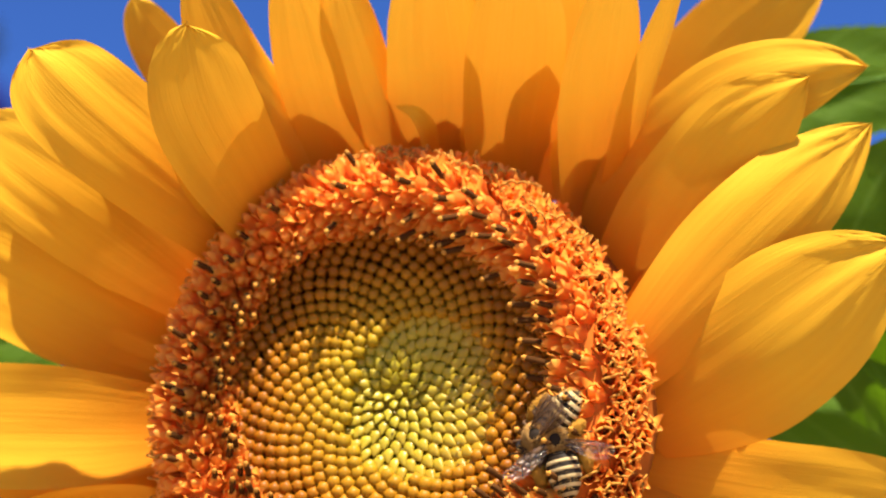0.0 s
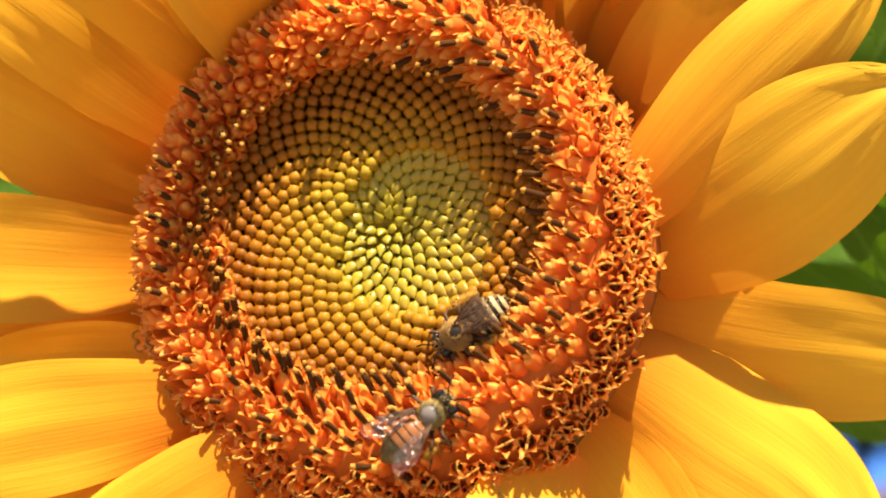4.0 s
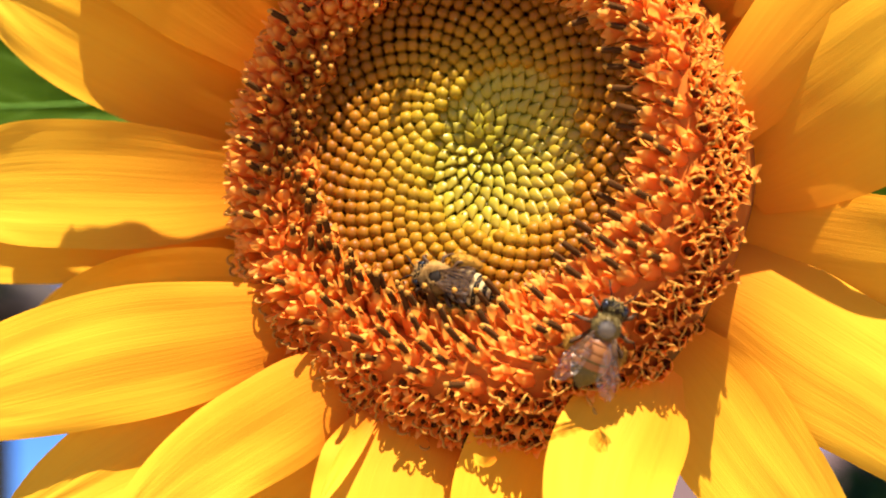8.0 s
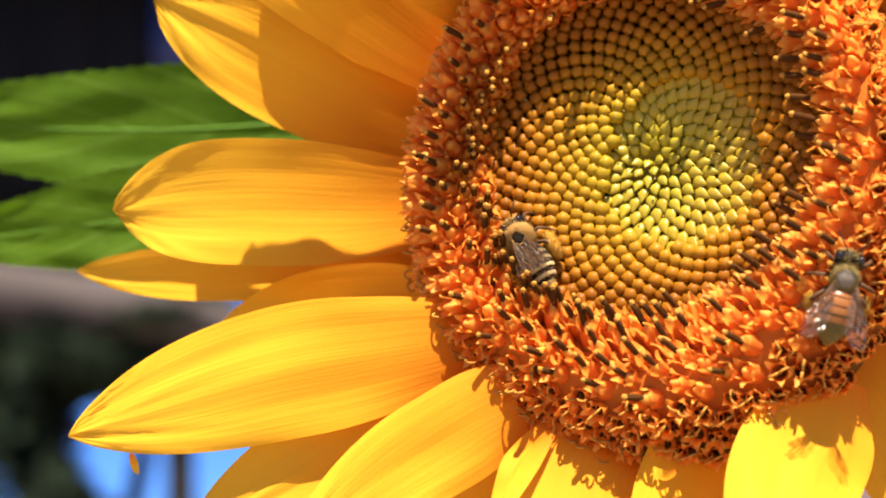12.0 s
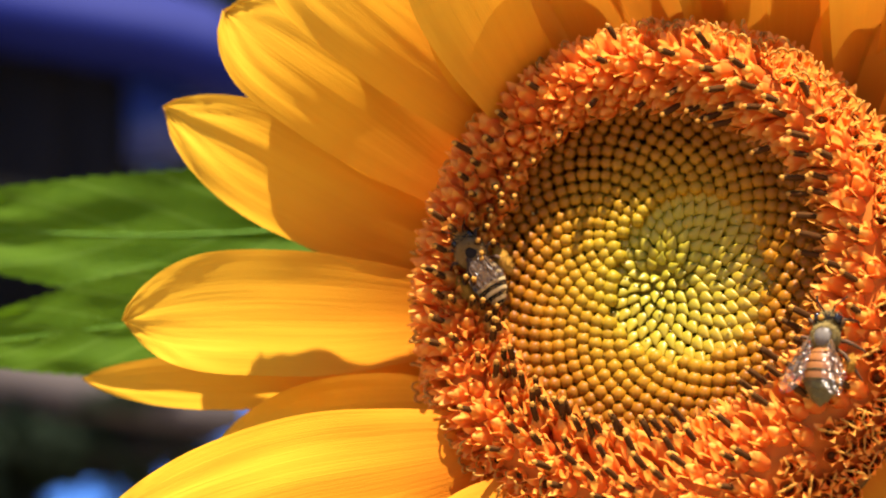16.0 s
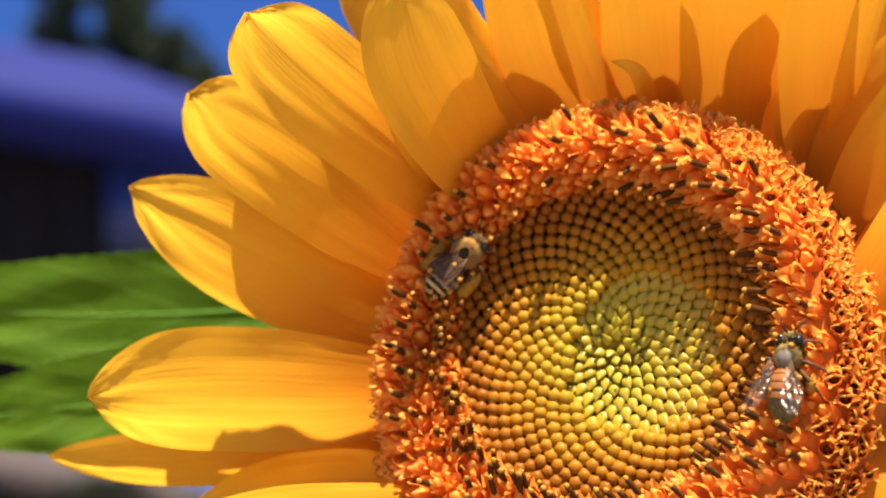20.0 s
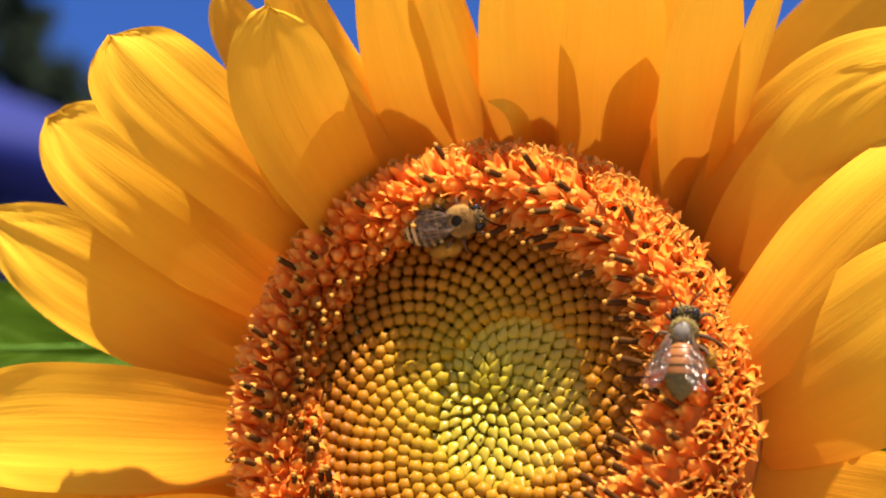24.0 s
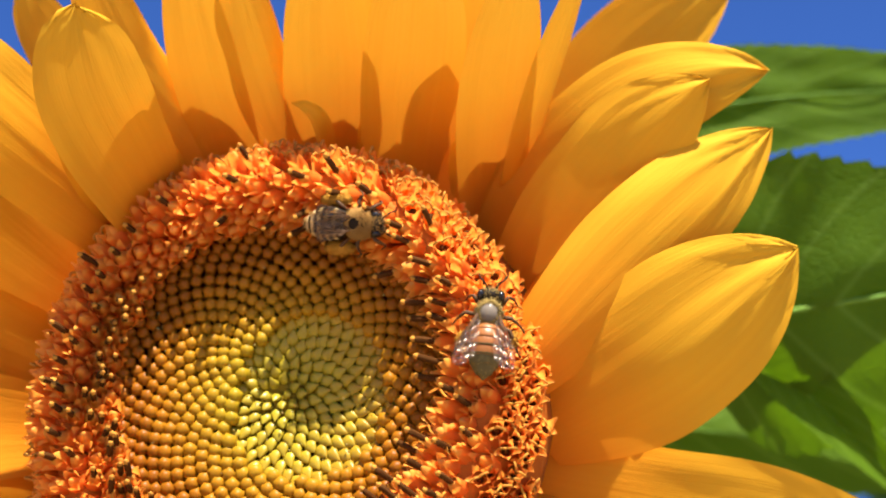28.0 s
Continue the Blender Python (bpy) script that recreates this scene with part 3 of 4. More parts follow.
def open_mesh(k):
    bm = bmesh.new()
    h = (2.0 + 0.25 * (k % 3)) * MM
    corolla(bm, k * 1.3, h, 0.45 + 0.3 * (k % 2))
    lathe(bm, [(0.58 * MM, h * 0.30), (0.42 * MM, h * 0.75), (0.15 * MM, h * 0.8)], 8, mat=2)
    if k % 8 != 4:
        t = k * 1.1
        curl(bm, k, t, h + (0.5 + 0.4 * (k % 2)) * MM, 3)
        curl(bm, k + 1, t + 2.7, h + (0.4 + 0.3 * (k % 3)) * MM, 3)
    return mesh_of("open_floret", bm, [M_COROLLA, M_LOBE, M_ANTHER, M_STIGMA])


BUDS = [bud_mesh(k) for k in range(3)]
BRACTS = [bract_mesh(k) for k in range(3)]
HALVES = [half_mesh(k) for k in range(4)]
STICKS = [stick_mesh(k) for k in range(4)]
KNOBS = [knob_mesh(k) for k in range(4)]
OPENS = [open_mesh(k) for k in range(8)]
GOLDEN = math.pi * (3 - math.sqrt(5))
rng = random.Random(7)
rest = []
count = 0
i = 1
while True:
    r = 22.3 * (i / 720) ** 0.56
    if r > 22.3:
        r = math.sqrt(22.3 ** 2 + (i - 720) * 4.4 / math.pi)
    if r > 32.3:
        break
    ang = -i * GOLDEN + 0.6
    jit = rng.random()
    edge = 27.3 + 2.2 * max(0.0, math.cos(ang - 2.9)) + 2.0 * (jit - 0.5)
    if r < 8.6 + 5.0 * math.cos(ang + 0.3) + 1.2 * jit:
        big = 0.66 + 0.035 * r
        m = on_disc(r, ang, min(54, 14 + 9 * r) - 1.5 * r + 8 * (jit - 0.5), 0.25 * min(1, r / 6)) @ Matrix.Scale(big, 4)
        piece("young_bract", BRACTS[i % 3], sunflower, m)
    elif r < 21.2 + 1.1 * math.cos(ang) + 0.4 * math.sin(ang * 3 + 1):
        m = on_disc(r, ang, 14 - 0.7 * r + 5 * (jit - 0.5), jit * 6.3, 0.25 * (jit - 0.5)) @ Matrix.Scale(1.12 - 0.17 * max(0, math.cos(ang - 2.0)) * min(1, r / 14) + 0.08 * rng.random(), 4)
        piece("bud", BUDS[i % 3], sunflower, m)
    elif r < edge:
        k = i % 4
        m = on_disc(r, ang, 14 * (jit - 0.5) - 3 + 1.7 * (r - 21) * max(0, math.cos(ang - 2.7)), jit * 6.3, -0.06 * (r - 21)) @ Matrix.Scale(1.10 + 0.2 * rng.random(), 4)
        m = leaned(m, 24 - 18 * max(0.0, -math.cos(ang)))
        f = piece("half_open_floret", HALVES[k], sunflower, m)
        if rng.random() < (0.0 if r > 26.8 and math.cos(ang - 2.9) > 0.4 else 0.35 if r > 29.5 else 0.42 if math.sin(ang) > 0.45 else 0.85 if math.cos(ang) < 0.2 else 0.45):
            st = piece("anther_tube", STICKS[k], f, Matrix.Rotation(radians(10 * (rng.random() - 0.5)), 4, "X"))
            piece("stigma", KNOBS[k], f, st.matrix_basis.copy())
    else:
        m = on_disc(r, ang, 8 * (jit - 0.5) + 4, jit * 6.3, 0.4 * (rng.random() - 0.5)) @ Matrix.Scale(0.84 + 0.22 * rng.random(), 4)
        if math.sin(ang) < 0.35 and count < 300:
            piece("open_floret", OPENS[i % 8], sunflower, m)
            count += 1
        else:
            rest.append((i % 8, m))
        if r < 32.2:
            rest.append(((i + 3) % 8, on_disc(r + 0.7, ang + 0.048, 8 * (jit - 0.5) + 4, jit * 4.1, 0.5 * (jit - 0.5)) @ Matrix.Scale(0.72 + 0.2 * jit, 4)))
    i += 1
bm = bmesh.new()
for k, m in rest:
    n0 = len(bm.verts)
    bm.from_mesh(OPENS[k])
    bm.verts.ensure_lookup_table()
    for v in bm.verts[n0:]:
        v.co = m @ v.co
ob = part("floret_ring", bm, [M_COROLLA, M_LOBE, M_ANTHER, M_STIGMA], sunflower, "ring of open orange florets")
ob["kind"] = "stuff"


# drops of nectar glint between the buds
M_NECTAR, _nt, _b = material("nectar", 0.05, 0.8)
_b.inputs["Base Color"].default_value = (0.30, 0.22, 0.06, 1)
bm = bmesh.new()
rng = random.Random(23)
for i in range(110):
    r, ang = 21 * math.sqrt(rng.random()), rng.uniform(0, math.tau)
    m = on_disc(r, ang, 0, 0, 1.55 + 0.5 * rng.random())
    bmesh.ops.create_icosphere(bm, subdivisions=1, radius=rng.uniform(0.09, 0.17) * MM, matrix=m)
ob = part("nectar_drops", bm, M_NECTAR, sunflower, "tiny glistening drops of nectar")
ob["kind"] = "stuff"


# ---- leaves of the plant ----
def leaf(base, mid, tip, width, fold=0.25, teeth=26, droop=0.0, label="green serrated leaf", under=1.0):
    """A toothed leaf, folded a little along its midrib, with the rib as a bar below it."""
    base, mid, tip = Vector(base), Vector(mid), Vector(tip)
    ctrl = mid * 2 - (base + tip) / 2
    seed = base.x + tip.y
    n, k = 156, 12
    bm = bmesh.new()
    uv = bm.loops.layers.uv.new("UVMap")
    rows, coords, spine = [], {}, []
    for i in range(n + 1):
        s = i / n
        c = base * (1 - s) ** 2 + ctrl * 2 * s * (1 - s) + tip * s * s
        d = ((ctrl - base) * (1 - s) + (tip - ctrl) * s).normalized()
        side = d.cross(Vector((0, 0, 1))).normalized()
        nor = side.cross(d)
        w = width / 2 * (0.25 + 0.75 * math.sin(min(1, s / 0.35) * math.pi / 2)) * max(0.02, 1 - max(0, (s - 0.35) / 0.65) ** 1.7)
        saw = (s * teeth) % 1.0
        row = []
        for j in range(-k, k + 1):
            x = j / k
            ww = w * (1 + 0.055 * (saw - 0.4) * (abs(x) > 0.99) + 0.04 * noise.noise((s * 5, seed, x > 0)))
            z = fold * w * abs(x) * (under if x * d.x > 0 else 1.0) + width * 0.045 * noise.noise((s * 6, x * 2, seed)) - droop * w * x * x
            z += width * 0.002 * math.cos((s - 0.28 * abs(x)) * 2.1 * 20) * abs(x) ** 0.5
            v = bm.verts.new((c + side * ww * x + nor * z) * MM)
            coords[v] = (s, x)
            row.append(v)
        rows.append(row)
        if i % 12 == 0:
            spine.append((c + nor * 0.25) * MM)
    for p, q in zip(rows, rows[1:]):
        for j in range(2 * k):
            f = bm.faces.new((p[j], p[j + 1], q[j + 1], q[j]))
            for lp in f.loops:
                lp[uv].uv = coords[lp.vert]
    ob = part("leaf", bm, M_LEAF, sunflower, label)
    bm = bmesh.new()
    tube(bm, spine, [0.013 * width * MM * (1 - 0.8 * i / len(spine)) for i in range(len(spine))], 6)
    part("midrib", bm, M_RIB, ob, "pale green midrib")


leaf((57.8, 39.0, -45.0), (80.6, 44.6, -45.0), (132.7, 47.0, -50.0), 17.5, 0.03, 34)
leaf((58.6, 7.5, -30.0), (83.1, 12.8, -27.0), (132.7, 18.5, -24.0), 43.4, 0.25, 20, 0.1, "broad green leaf with a pale midrib", -1.6)
leaf((66.5, 9.1, -35.0), (78.7, -2.4, -33.0), (97.2, -21.5, -30.0), 8.7, 0.7, 20)
leaf((76.8, 3.5, -44.0), (93.7, -2.7, -42.0), (129.2, -13.5, -42.0), 21.4, 0.3, 22)
leaf((56.9, -5.4, -60.0), (88.5, -9.7, -58.0), (132.4, -16.6, -58.0), 16.6, -0.35, 20, 0.2, "shaded dark green leaf")
leaf((63.0, -26.4, -58.0), (90.6, -29.8, -56.0), (122.1, -39.5, -54.0), 16.5, -0.3, 20, 0.2, "shaded dark green leaf")
leaf((-41.1, 9.5, -62.0), (-82.0, 8.3, -62.0), (-138.0, 14.9, -66.0), 20.3, 0.15, 30)
leaf((-43.9, -2.4, -52.0), (-80.5, -5.8, -50.0), (-110.8, -8.2, -54.0), 15.8, 0.15, 30)


# ---- the garden behind ----
# the ground is out of view; its pale colour is chosen to bounce fill light
M_BOUNCE_GROUND = mottled("pale_bounce_ground", (0.22, 0.17, 0.12), (0.31, 0.25, 0.18), 3.0, 0.9, 0.1, 0.6, 0.02)
# near-black boards: the shade under roof and handrail is put into their colour
M_BOARD = mottled("shade_dark_boards", (0.004, 0.004, 0.004), (0.010, 0.008, 0.007), 2.0, 0.8, 0.2, 0.4, 0.004)
M_ROOF = mottled("blue_roof_paint", (0.005, 0.009, 0.082), (0.009, 0.015, 0.125), 1.4, 0.65, 0.13, 0.3, 0.004)
M_PANE = mottled("blue_pane", (0.012, 0.02, 0.08), (0.03, 0.05, 0.18), 2.5, 0.3, 0.4, 0.1, 0.001)
M_BEAM = mottled("weathered_wood", (0.045, 0.032, 0.028), (0.09, 0.07, 0.06), 3.0, 0.8, 0.2, 0.5, 0.004)
M_BARK = mottled("bark", (0.012, 0.010, 0.008), (0.03, 0.024, 0.018), 5.0, 0.9, 0.1, 0.6, 0.01)
# nearly black leaves by the veranda: their shade is put into the green
M_FOLIAGE = mottled("shade_dark_foliage", (0.006, 0.012, 0.006), (0.018, 0.028, 0.012), 3.0, 0.8, 0.15, 0.3, 0.003)
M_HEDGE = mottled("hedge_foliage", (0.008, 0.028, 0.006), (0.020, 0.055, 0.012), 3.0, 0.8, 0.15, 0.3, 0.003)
M_WALL = mottled("garden_wall", (0.14, 0.085, 0.085), (0.22, 0.14, 0.135), 2.0, 0.9, 0.2, 0.5, 0.004)

bm = bmesh.new()
bmesh.ops.create_grid(bm, x_segments=60, y_segments=60, size=900)
for v in bm.verts:
    far = math.hypot(v.co.x, v.co.y)
    v.co.z = -0.02 + 0.5 * noise.noise((v.co.x * 0.02, v.co.y * 0.02, 0)) * min(1, max(0, (far - 40) / 200))
ground = new("ground", mesh_of("ground", bm, M_BOUNCE_GROUND))
tagged(ground, "unseen garden ground, made pale to bounce light upward", "ground", kind="structure")


def slab(bm, outline, y0, y1):
    """A plate with the given outline (x, z), reaching from y0 to y1."""
    a = [bm.verts.new((x, y0, z)) for x, z in outline]
    b = [bm.verts.new((x, y1, z)) for x, z in outline]
    bm.faces.new(a)
    bm.faces.new(b[::-1])
    for i in range(len(a)):
        j = (i + 1) % len(a)
        bm.faces.new((a[j], a[i], b[i], b[j]))
    bmesh.ops.recalc_face_normals(bm, faces=bm.faces)


veranda = tagged(new("veranda"), "boarded veranda, coloured dark for the shade under its sloping blue roof", "building")


def veranda_part(name, outline, y0, y1, mat, label=""):
    bm = bmesh.new()
    slab(bm, outline, y0, y1)
    return part(name, bm, mat, veranda, label)


veranda_part("roof", [(-5.40, 6.07), (-3.53, 5.51), (-2.63, 5.26), (-2.05, 5.11), (-1.61, 4.92), (-1.38, 4.71), (-1.38, 4.44), (-1.55, 4.51), (-2.04, 4.67), (-2.61, 4.80), (-3.50, 4.99), (-5.32, 5.42)], 7.95, 8.6, M_ROOF, "blue sloping roof edge")
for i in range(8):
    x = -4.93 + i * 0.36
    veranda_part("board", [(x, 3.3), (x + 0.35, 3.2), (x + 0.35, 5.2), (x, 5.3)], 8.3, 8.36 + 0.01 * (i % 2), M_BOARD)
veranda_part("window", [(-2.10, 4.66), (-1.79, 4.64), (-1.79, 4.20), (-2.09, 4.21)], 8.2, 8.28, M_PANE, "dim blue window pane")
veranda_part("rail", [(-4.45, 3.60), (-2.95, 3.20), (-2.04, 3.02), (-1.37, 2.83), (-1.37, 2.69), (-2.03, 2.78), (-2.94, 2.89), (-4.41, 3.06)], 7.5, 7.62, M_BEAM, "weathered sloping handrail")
veranda_part("skirt_board", [(-4.47, 3.10), (-2.98, 2.92), (-2.06, 2.81), (-1.44, 2.71), (-1.72, 2.62), (-2.06, 2.58), (-2.42, 2.62), (-2.97, 2.51), (-4.42, 2.50)], 7.64, 7.7, M_BOARD, "boards below the handrail, coloured dark as in shade")
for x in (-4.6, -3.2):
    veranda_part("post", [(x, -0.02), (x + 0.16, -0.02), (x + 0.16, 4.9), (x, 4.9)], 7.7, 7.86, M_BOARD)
veranda_part("bracket", [(-3.63, 5.56), (-2.43, 5.28), (-2.07, 5.19), (-2.06, 5.06), (-2.45, 5.12), (-3.63, 5.40)], 8.65, 8.75, M_BEAM, "grey weathered roof beam")


def clumps(bm, centre, size, count, leafsize, r):
    """Many small leaves scattered through a lumpy crown."""
    lumps = [(Vector(centre) + Vector([r.uniform(-0.75, 0.75) * s for s in size]), r.uniform(0.3, 0.55)) for _ in range(9)]
    for _ in range(count):
        c, q = lumps[r.randrange(len(lumps))]
        d = Vector((r.gauss(0, 1), r.gauss(0, 1), r.gauss(0, 1))).normalized() * r.random() ** 0.4
        p = c + Vector((d.x * size[0] * q, d.y * size[1] * q, d.z * size[2] * q))
        m = Matrix.Translation(p) @ Euler((r.uniform(0, 6.3), r.uniform(0, 6.3), r.uniform(0, 6.3))).to_matrix().to_4x4()
        a = leafsize * r.uniform(0.6, 1.3)
        vs = [bm.verts.new(m @ Vector(v)) for v in ((0, 0, 0), (a * 0.35, a * 0.5, 0.1 * a), (0, a, 0), (-a * 0.35, a * 0.5, 0.1 * a))]
        bm.faces.new(vs)


def tree(name, trunk, crowns, mat, label, seed, leafsize=0.09):
    r = random.Random(seed)
    top = tagged(new(name), label, "tree" if name == "tree" else "bush")
    x, y, h = trunk
    top.location = (x, y, -0.02)
    bm = bmesh.new()
    tube(bm, [(0, 0, 0), (0.03, 0, h * 0.4), (-0.02, 0.03, h * 0.75), (0, 0, h)], [0.10, 0.085, 0.06, 0.03], 10)
    for cx, cz, sx, sz, n in crowns:
        tube(bm, [(0, 0, h * 0.55), ((cx - x) * 0.5, 0.05, (h * 0.55 + cz) / 2), (cx - x, 0, cz)], [0.05, 0.035, 0.015], 8)
    part("trunk", bm, M_BARK, top)
    for cx, cz, sx, sz, n in crowns:
        bm = bmesh.new()
        clumps(bm, (cx - x, 0, cz), (sx, 0.5, sz), n, leafsize, r)
        part("crown", bm, mat, top)
    return top


tree("tree", (-2.2, 9.2, 5.2), [(-2.01, 5.54, 0.36, 0.20, 1500), (-1.95, 4.34, 0.16, 0.36, 1300), (-2.53, 5.94, 0.3, 0.4, 1300), (-2.21, 5.99, 0.16, 0.30, 1200)], M_FOLIAGE, "tree behind the veranda, its shade put into dark leaf colour", 3)
tree("bush", (-2.3, 7.9, 2.2), [(-2.63, 2.27, 0.22, 0.5, 1500), (-2.00, 2.69, 0.55, 0.12, 1400), (-2.50, 2.83, 0.45, 0.13, 1300), (-2.40, 2.02, 0.14, 0.22, 900), (-2.65, 1.47, 0.5, 0.5, 1500), (-1.89, 2.91, 0.34, 0.13, 1500)], M_FOLIAGE, "bush coloured dark as in shade, with gaps of sky below the handrail", 5)
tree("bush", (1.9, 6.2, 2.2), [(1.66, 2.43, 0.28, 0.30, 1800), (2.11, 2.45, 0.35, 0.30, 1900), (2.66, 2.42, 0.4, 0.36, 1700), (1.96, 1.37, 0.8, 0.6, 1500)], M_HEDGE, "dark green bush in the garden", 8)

bm = bmesh.new()
slab(bm, [(0.9, -0.02), (6.0, -0.02), (6.0, 2.02), (3.0, 2.07), (0.9, 1.99)], 7.0, 7.2)
garden_wall = tagged(new("garden_wall", mesh_of("garden_wall", bm, M_WALL, False)), "mauve brown plastered garden wall", "wall")


# ---- bees ----
M_EYE = mottled("bee_eye", (0.006, 0.005, 0.005), (0.016, 0.014, 0.014), 900.0, 0.15, 0.4, 0.1, 0.00005)
M_BLACK = mottled("bee_black", (0.008, 0.005, 0.003), (0.028, 0.018, 0.010), 700.0, 0.55, 0.08, 0.3, 0.00008)
M_CREAM = mottled("bee_cream_band", (0.42, 0.29, 0.12), (0.60, 0.44, 0.20), 900.0, 0.8, 0.1, 0.5, 0.0001)
M_OLIVE = mottled("bee_olive", (0.055, 0.040, 0.010), (0.12, 0.090, 0.030), 500.0, 0.45, 0.25, 0.3, 0.00008)
M_AMBER = mottled("bee_amber", (0.23, 0.082, 0.018), (0.34, 0.125, 0.032), 500.0, 0.38, 0.35, 0.3, 0.00008)
M_FUR = mottled("bee_tan_fur", (0.30, 0.150, 0.035), (0.46, 0.26, 0.08), 600.0, 0.9, 0.05, 0.5, 0.0001)
M_FUR2 = mottled("bee_straw_fur", (0.22, 0.14, 0.035), (0.34, 0.24, 0.08), 600.0, 0.9, 0.05, 0.5, 0.0001)
M_SHINE = mottled("bee_grey_thorax", (0.12, 0.095, 0.066), (0.23, 0.185, 0.135), 500.0, 0.35, 0.3, 0.3, 0.00008)
M_LEG = mottled("bee_leg", (0.05, 0.022, 0.008), (0.12, 0.055, 0.018), 700.0, 0.6, 0.2, 0.4, 0.00008)
M_POLLEN = mottled("pollen_load", (0.40, 0.18, 0.018), (0.54, 0.27, 0.04), 1500.0, 0.9, 0.05, 0.8, 0.0002)


def wing_material(name, tint, clear, rough, gloss, sheen, relief):
    m, nt, b = material(name, rough, gloss)
    b.inputs["Base Color"].default_value = (*tint, 1)
    n = noise_of(nt, 700.0, 3.0)
    bumped(nt, b, n, relief, 0.0008)
    b.inputs["Metallic"].default_value = sheen
    tr = nt.nodes.new("ShaderNodeBsdfTransparent")
    tr.inputs[0].default_value = (0.95, 0.88, 0.78, 1)
    mx = nt.nodes.new("ShaderNodeMixShader")
    mx.inputs[0].default_value = clear
    nt.links.new(b.outputs[0], mx.inputs[1])
    nt.links.new(tr.outputs[0], mx.inputs[2])
    nt.links.new(mx.outputs[0], nt.nodes["Material Output"].inputs[0])
    return m


M_WING = wing_material("bee_wing_clear", (0.56, 0.47, 0.38), 0.86, 0.22, 1.0, 0.6, 0.5)
M_WING_DARK = wing_material("bee_wing_smoky", (0.095, 0.052, 0.026), 0.35, 0.30, 0.22, 0.0, 0.6)


def ball(bm, centre, radii, seg=14, rows=9, mat=0):
    c = Vector(centre)
    rings = []
    for i in range(1, rows):
        a = math.pi * i / rows
        rings.append([bm.verts.new(c + Vector((radii[0] * math.cos(a), radii[1] * math.sin(a) * math.cos(k * math.tau / seg), radii[2] * math.sin(a) * math.sin(k * math.tau / seg)))) for k in range(seg)])
    for p, q in zip(rings, rings[1:]):
        for k in range(seg):
            bm.faces.new((p[k], p[(k + 1) % seg], q[(k + 1) % seg], q[k])).material_index = mat
    for ring, x in ((rings[0], radii[0]), (rings[-1], -radii[0])):
        v = bm.verts.new(c + Vector((x, 0, 0)))
        for k in range(seg):
            bm.faces.new((ring[k], ring[(k + 1) % seg], v)).material_index = mat


def fur(bm, centre, radii, count, length, r, bald=None):
    """Short tapered hairs standing on an egg-shaped body; bald leaves a round patch on its back free."""
    c = Vector(centre)
    for _ in range(count):
        d = Vector((r.gauss(0, 1), r.gauss(0, 1), r.gauss(0, 1))).normalized()
        if d.z < -0.6 or (bald and (d - Vector(bald[:3])).length < bald[3]):
            continue
        p = c + Vector((d.x * radii[0], d.y * radii[1], d.z * radii[2])) * 0.97
        lean = (d + Vector((r.gauss(-0.15, 0.35), r.gauss(0, 0.35), r.gauss(0.05, 0.35)))).normalized()
        a = d.orthogonal().normalized() * 0.06 * MM
        b = d.cross(a)
        ln = length * r.uniform(0.6, 1.3)
        v = [bm.verts.new(p + a), bm.verts.new(p - a * 0.5 + b), bm.verts.new(p - a * 0.5 - b), bm.verts.new(p + lean * ln)]
        for f in ((0, 1, 3), (1, 2, 3), (2, 0, 3)):
            bm.faces.new([v[i] for i in f])


def wing(root, length, width, sweep, lift, mat, parent, side, label):
    """A thin veined wing that lies back over the body."""
    bm = bmesh.new()
    n, k = 26, 14
    ripple = MM if mat == M_WING else 0.25 * MM
    m = Matrix.Translation(root) @ Matrix.Rotation(side * radians(180 - sweep), 4, "Z") @ Matrix.Rotation(radians(-lift), 4, "Y")
    rows = []
    for i in range(n + 1):
        s = i / n
        w = width * (0.16 + 0.84 * math.sin(min(1, s / 0.68) * math.pi / 2)) * math.sqrt(max(0.0, 1 - max(0, (s - 0.68) / 0.325) ** 2))
        rows.append([bm.verts.new(m @ Vector((s * length, side * (0.28 - j / k) * -w, ripple * (0.11 * math.sin(j * 1.15 + s * 7) + 0.13 * math.sin(s * 31 + j * 0.7)) + 0.25 * MM * s))) for j in range(k + 1)])
    for p, q in zip(rows, rows[1:]):
        for j in range(k):
            bm.faces.new((p[j], p[j + 1], q[j + 1], q[j]))
    ob = part("wing", bm, mat, parent, label)
    bm = bmesh.new()
    for f0, f1, end in ((0.28, 0.28, 0.93), (0.20, -0.15, 0.9), (0.1, -0.45, 0.72)):
        pts = [m @ Vector((s * length, side * -(width * (f0 + (f1 - f0) * s) * (0.16 + 0.84 * math.sin(min(1, s / 0.68) * math.pi / 2))) * 0.95, 0.05 * MM + 0.25 * MM * s)) for s in (0, end * 0.35, end * 0.7, end)]
        tube(bm, pts, [0.09 * MM, 0.07 * MM, 0.05 * MM, 0.02 * MM], 4)
    part("wing_vein", bm, M_LEG, ob)


